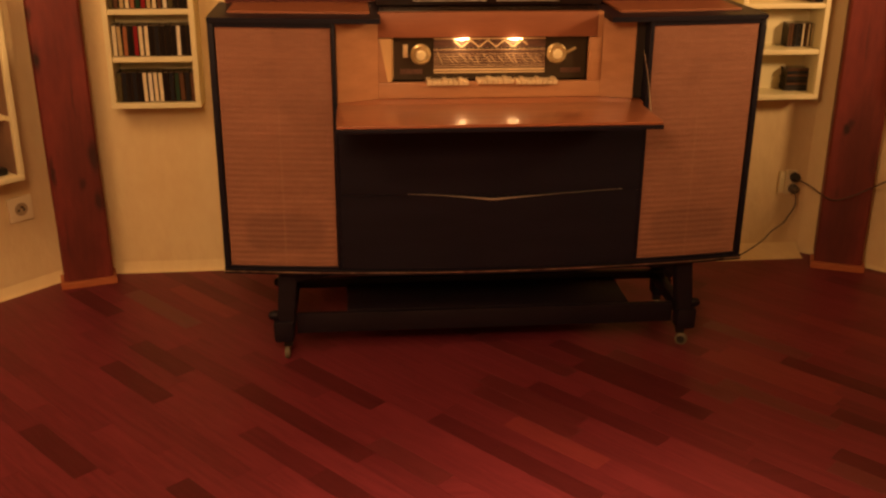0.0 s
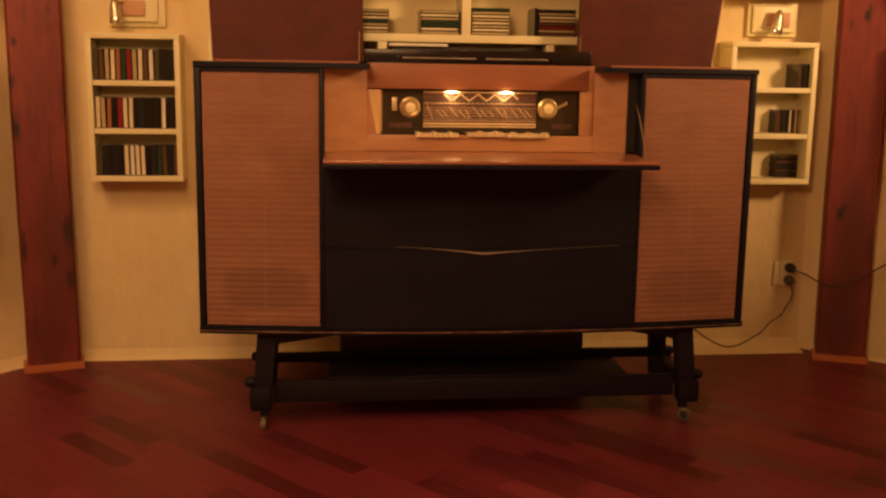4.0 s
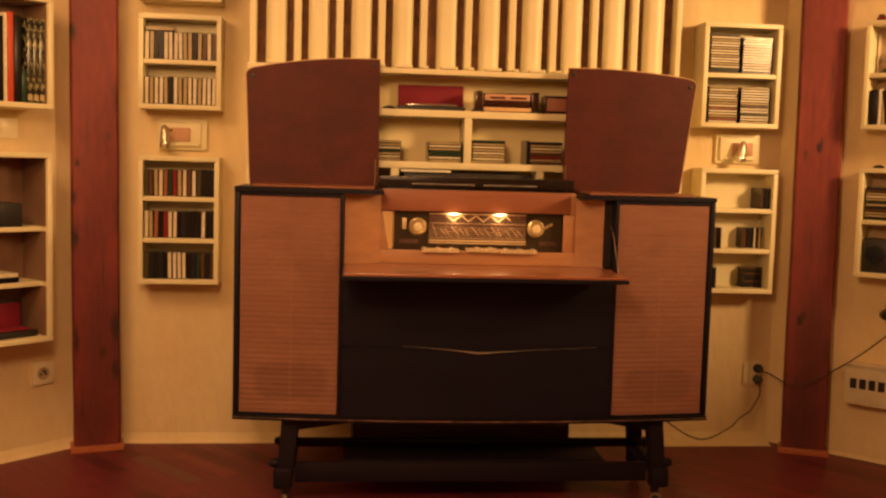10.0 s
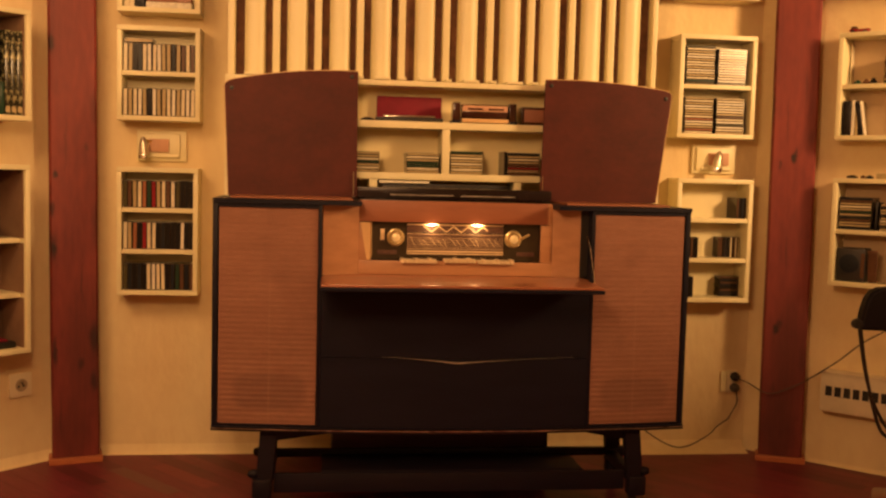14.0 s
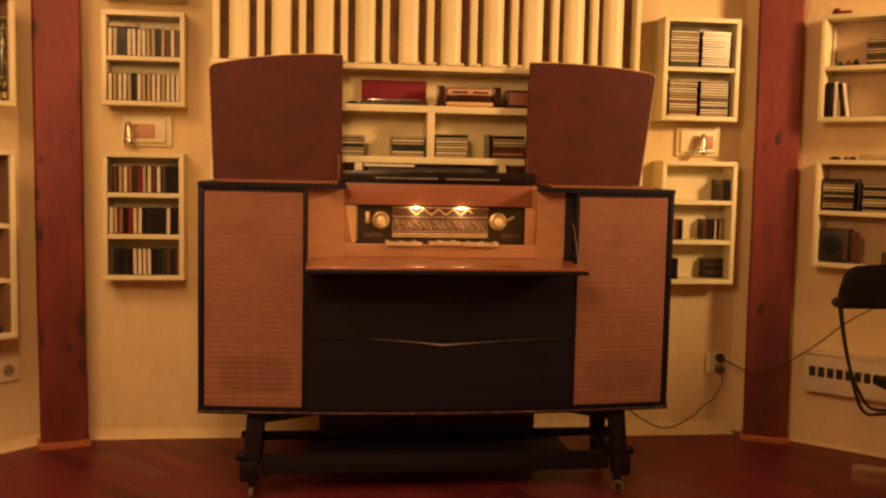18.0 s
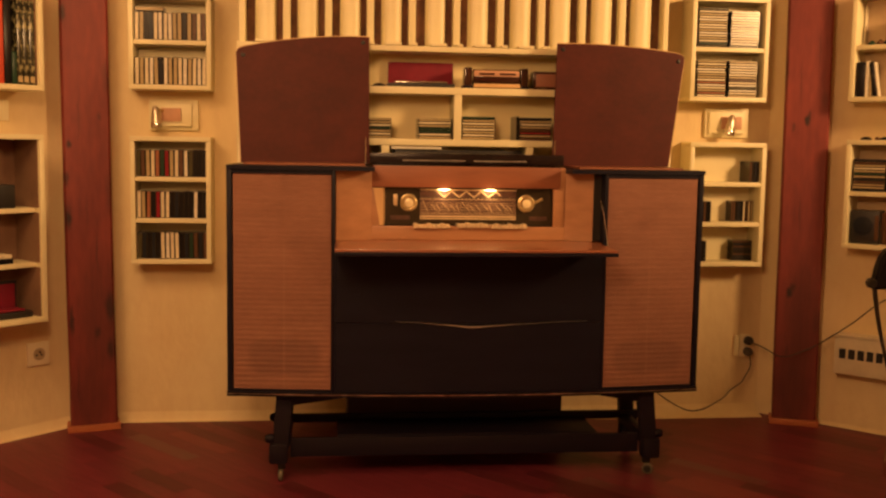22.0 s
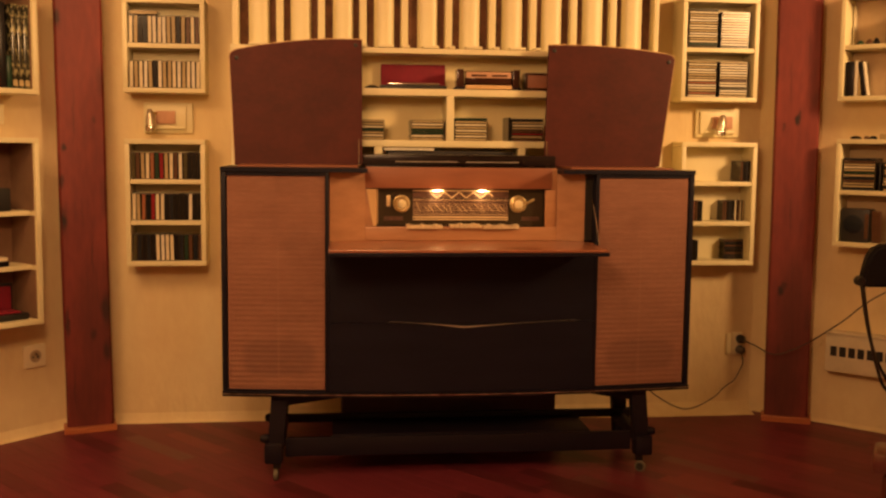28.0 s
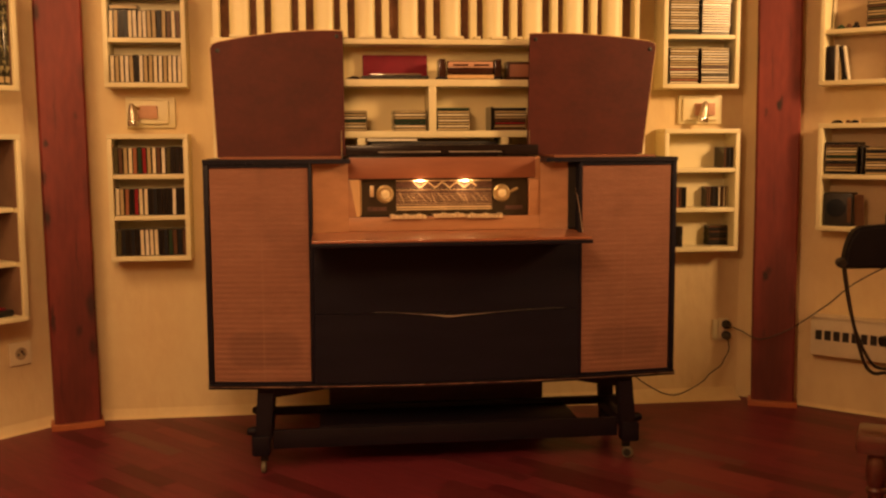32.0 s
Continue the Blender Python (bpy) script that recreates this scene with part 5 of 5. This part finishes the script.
block("book", NE @ pose(0.483, -0.128, 1.5315), 0.013, 0.10, 0.152, SPINES[TAN], "tan thin book on the wall shelf", "book", g)
block("book", NE @ pose(0.499, -0.128, 1.5330), 0.020, 0.045, 0.150, SPINES[BLACK], "black book leaning on its neighbours", "book", g, tilt=-8)
block("book", NE @ pose(0.522, -0.128, 1.5325), 0.008, 0.030, 0.150, SPINES[WHITE], "white thin book leaning on its neighbours", "book", g, tilt=-9)
block("clear_box", NE @ pose(0.428, -0.05, 1.7565), 0.006, 0.04, 0.18, SPINES[CREAM], "cream card standing in the wall shelf", "card")
stack_of_discs(NE, 0.592, 1.7565, -0.118, [OLIVE, TAN, BROWN, OLIVE, TAN, TAN, OLIVE, BROWN, TAN, TAN], "discs on the slanted wall", RNG)
for k, u in enumerate((0.478, 0.515, 0.545)):
    tr = thing("trinket", NE @ pose(u, -0.10, 1.7565), "tiny dark figure on the wall shelf", "trinket", "trinkets on shelves")
    part("body", lathe([(0.010, 0), (0.013, 0.006), (0.009, 0.014), (0.004, 0.020 + 0.004 * k)], 12, Matrix.Diagonal((1.4, 1, 1, 1))), SPINES[(GREEN, BROWN, BLACK)[k]], tr)
toy = thing("toy_car", NE @ pose(0.47, -0.09, 1.984), "small red toy car on top of the shelf", "toy")
bm = boxm(-0.040, 0.045, -0.014, 0.014, 0.006, 0.018, bevel=0.004)
part("body", bm, SPINES[RED], toy)
part("cabin", boxm(-0.034, -0.008, -0.012, 0.012, 0.0185, 0.030, bevel=0.004), SPINES[BROWN], toy)
for u in (-0.024, 0.028):
    part("wheel", lathe([(0.007, -0.015), (0.007, 0.015)], 12, Matrix.Translation((u, 0, 0.007)) @ Matrix.Rotation(radians(90), 4, "X")), BLACKPL, toy)
for k, (u, w) in enumerate(((0.478, 0.034), (0.525, 0.016), (0.553, 0.024))):
    tr = thing("trinket", NE @ pose(u, -0.10, 1.342), "tiny dark figure lying on top of the shelf", "trinket", "trinkets on shelves")
    part("body", lathe([(0.009, 0), (0.011, 0.004), (0.008, 0.010), (0.003, 0.014)], 12, Matrix.Diagonal((w / 0.014, 1, 1, 1))), SPINES[(BLACK, BROWN, SLATE)[k]], tr)
block("flat_box", NE @ pose(0.585, -0.12, 1.342), 0.15, 0.09, 0.022, SPINES[TAN], "flat tan box on top of the shelf", "box")
g = "discs on the slanted wall"
stack_of_discs(NE, 0.437, 1.1135, FRONT, [SLATE, TAN, TAN, BROWN, SLATE, TAN, GREEN, TAN, CREAM, TAN, BROWN, SLATE], g, RNG)
stack_of_discs(NE, 0.610, 1.1135, FRONT, [TAN, SLATE, TAN, CREAM, TAN, SLATE, TAN, TAN, SLATE, TAN], g, RNG)
# black strip put in for the shade between the two stacks
block("disc_divider", NE @ pose(0.590, -0.118, 1.1135), 0.009, 0.10, 0.125, BLACKPL, "black strip that shades the gap between disc stacks", "divider")
clock = thing("small_radio", NE @ pose(0.435, -0.118, 0.8795), "small dark radio with a round dial in the shelf", "radio")
part("body", boxm(0, 0.125, 0, 0.09, 0, 0.150, bevel=0.008), BLACKPL, clock)
part("dial", lathe([(0.040, 0), (0.042, 0.003), (0.036, 0.004)], 24, Matrix.Translation((0.056, -0.0005, 0.082)) @ Matrix.Rotation(radians(90), 4, "X")), SPINES[SLATE], clock)
part("panel", boxm(0.105, 0.121, -0.002, -0.0003, 0.02, 0.13), SPINES[BROWN], clock)
frm = thing("picture_frame", NE @ pose(0.568, -0.10, 0.8795, 8, 0, 0), "small dark frame with a brown picture", "frame")
part("frame", boxm(0, 0.040, 0, 0.012, 0, 0.145, bevel=0.003), SPINES[BROWN], frm)
part("sheet", boxm(0.006, 0.034, -0.0015, -0.0003, 0.01, 0.135), SPINES[BROWN], frm)
block("disc_box", NE @ pose(0.70, -0.11, 0.8795), 0.06, 0.08, 0.06, SPINES[OLIVE], "small olive box in the wall shelf", "box")
# high shelf of the west pair
g = "books on the high shelf"
block("book", N @ pose(-0.955 - NX, FRONT, 1.9965), 0.020, 0.11, 0.16, SPINES[CREAM], "cream book on the high shelf", "book", g)
block("book", N @ pose(-0.933 - NX, FRONT, 1.9965), 0.020, 0.11, 0.165, SPINES[CREAM], "cream book on the high shelf", "book", g)
block("book", N @ pose(-0.910 - NX, FRONT, 1.9965), 0.040, 0.11, 0.17, SPINES[BLACK], "black book on the high shelf", "book", g)
block("flat_box", N @ pose(-0.865 - NX, FRONT, 1.9965), 0.190, 0.11, 0.026, SPINES[WHITE], "flat white box lying on the high shelf", "box")
block("flat_box", N @ pose(-0.862 - NX, FRONT, 2.0235), 0.186, 0.11, 0.030, SPINES[ORANGE], "flat orange box lying on a white one", "box")


# ---- floor strips ----
def inside(p, margin=0.0):
    for i in range(8):
        a, b = CORNERS[i], CORNERS[(i + 1) % 8]
        d = Vector((b[0] - a[0], b[1] - a[1])).normalized()
        if (p.x - a[0]) * -d.y + (p.y - a[1]) * d.x > -margin:
            return False
    return True


ANGLE = -49.5
TURNF = Matrix.Rotation(radians(ANGLE), 4, "Z")
STRIP, FIRST = 0.078, 0.0365
frng = random.Random(21)
LENGTHS = [0.34, 0.42, 0.52, 0.60, 0.68]
STRIP_MESH = {}


def strip_mesh(length):
    bm = boxm(0.0002, length - 0.0002, 0.0002, STRIP - 0.0002, -0.007, 0.0)
    top = [e for e in bm.edges if all(v.co.z > -0.001 for v in e.verts)]
    bmesh.ops.bevel(bm, geom=top, offset=0.0004, segments=1, affect="EDGES")
    return bm


def strip_piece(length, wood):
    key = (round(length, 3), wood.name)
    if key not in STRIP_MESH:
        STRIP_MESH[key] = mesh_of("floor_strip", strip_mesh(length), wood)
    return STRIP_MESH[key]


# strips that stand out by their tone: row, start along the row, length, wood
# those near -2 in rows 32 to 35 also paint the console's shadow
TONED = [(21, -2.694, 0.624, FLOORDARK), (20, -3.240, 0.325, FLOORDARK), (18, -3.166, 0.360, FLOORDARK), (19, -2.108, 0.420, FLOORDARK),
         (22, -2.119, 0.300, FLOORMID), (25, -1.820, 0.370, FLOORDARK), (37, -1.180, 0.400, FLOORDARK), (15, -2.360, 0.340, FLOORDARK),
         (25, -3.598, 0.410, FLOORLIGHT), (21, -3.850, 0.320, FLOORDARK), (24, -2.720, 0.450, FLOORDARK), (33, -1.980, 0.520, FLOORDARK),
         (34, -2.150, 0.560, FLOORDARK), (32, -2.400, 0.450, FLOORMID), (35, -1.950, 0.500, FLOORMID), (28, -2.120, 0.420, FLOORMID),
         (29, -2.150, 0.420, FLOORMID), (27, -1.900, 0.360, FLOORLIGHT), (34, -1.070, 0.400, FLOORDARK), (33, -1.050, 0.340, FLOORMID),
         (38, -1.700, 0.500, FLOORLIGHT), (39, -1.660, 0.420, FLOORLIGHT), (41, -1.830, 0.420, FLOORMID), (40, -1.470, 0.500, FLOORDARK),
         (45, -1.600, 0.360, FLOORLIGHT), (36, -1.550, 0.420, FLOORMID), (23, -3.680, 0.460, FLOORMID), (13, -2.950, 0.360, FLOORDARK)]


def row_of_strips(j):
    """Start, length and wood of each strip in a row; the toned ones keep their places."""
    u = -6.5 + frng.uniform(0, 0.6)
    todo = sorted(t[1:] for t in [(k, a, q, w.name, w) for k, a, q, w in TONED] if t[0] == j)
    while u < 6.5:
        q = frng.choice(LENGTHS)
        if todo and u + q > todo[0][0] - 0.12:
            a, b, _, wood = todo.pop(0)
            if a - u > 0.02:
                yield u, a - u, FLOORWOOD
            yield a, b, wood
            u = a + b
            continue
        yield u, q, FLOORWOOD
        u += q


def cut_to_room(line):
    """The part of a flat outline that lies within the walls, a little way under them."""
    for i in range(8):
        a, b = CORNERS[i], CORNERS[(i + 1) % 8]
        d = Vector((b[0] - a[0], b[1] - a[1])).normalized()
        far_off = [(p.x - a[0]) * -d.y + (p.y - a[1]) * d.x - 0.02 for p in line]
        kept = []
        for k, p in enumerate(line):
            after = (k + 1) % len(line)
            if far_off[k] <= 0:
                kept.append(p)
            if (far_off[k] <= 0) != (far_off[after] <= 0):
                kept.append(p.lerp(line[after], far_off[k] / (far_off[k] - far_off[after])))
        line = kept
        if len(line) < 3:
            return []
    return line


far_v, far_f = [], []
for j in range(-80, 80):
    for u, q, wood in row_of_strips(j):
        m = TURNF @ Matrix.Translation((u, FIRST + j * STRIP, 0))
        cs = [m @ Vector((a, b, 0)) for a in (0, q) for b in (0, STRIP)]
        mid = m @ Vector((q / 2, STRIP / 2, 0))
        flags = [inside(c, -0.02) for c in cs]
        if not any(flags) and not inside(mid, -0.02):
            continue
        near = -1.95 < mid.x < 2.60 and 2.30 < mid.y < 4.75
        if near and all(flags):
            ob = new("floor_strip", strip_piece(q, wood))
            ob.parent, ob.matrix_basis = floor, m
        elif near:
            bm = strip_mesh(q)
            bmesh.ops.transform(bm, matrix=m, verts=bm.verts)
            for i in range(8):
                a, b = CORNERS[i], CORNERS[(i + 1) % 8]
                d = Vector((b[0] - a[0], b[1] - a[1], 0)).normalized()
                nrm = Vector((-d.y, d.x, 0))
                bmesh.ops.bisect_plane(bm, geom=bm.verts[:] + bm.edges[:] + bm.faces[:], plane_co=Vector((*a, 0)) + 0.02 * nrm, plane_no=nrm, clear_outer=True)
            bmesh.ops.transform(bm, matrix=m.inverted(), verts=bm.verts)
            if len(bm.faces) > 2:
                ob = new("floor_strip", mesh_of("floor_strip", bm, wood))
                ob.parent, ob.matrix_basis = floor, m
            else:
                bm.free()
        else:
            rim = cut_to_room([m @ Vector((a, b, -0.0002)) for a, b in ((0.0008, 0.0008), (q - 0.0008, 0.0008), (q - 0.0008, STRIP - 0.0008), (0.0008, STRIP - 0.0008))])
            n, base = len(rim), len(far_v)
            if n > 2:
                far_v += [tuple(v) for v in rim] + [(v.x, v.y, v.z - 0.0065) for v in rim]
                far_f += [tuple(range(base, base + n))] + [(base + k, base + n + k, base + n + (k + 1) % n, base + (k + 1) % n) for k in range(n)]
me = bpy.data.meshes.new("far_floor_strips")
me.from_pydata(far_v, [], far_f)
me.materials.append(FLOORFAR)
far = new("far_floor_strips", me)
far.parent = floor
tagged(far, "dark red floor strips farther off", kind="stuff")


# ---- the plan brought to metres ----
for ob in [o for o in scene.objects if o.parent is None and o.type != "CAMERA"]:
    if ob.type == "LIGHT":
        ob.location = SCALE * ob.location
    else:
        ob.matrix_basis = Matrix.Diagonal((SCALE, SCALE, SCALE, 1)) @ ob.matrix_basis
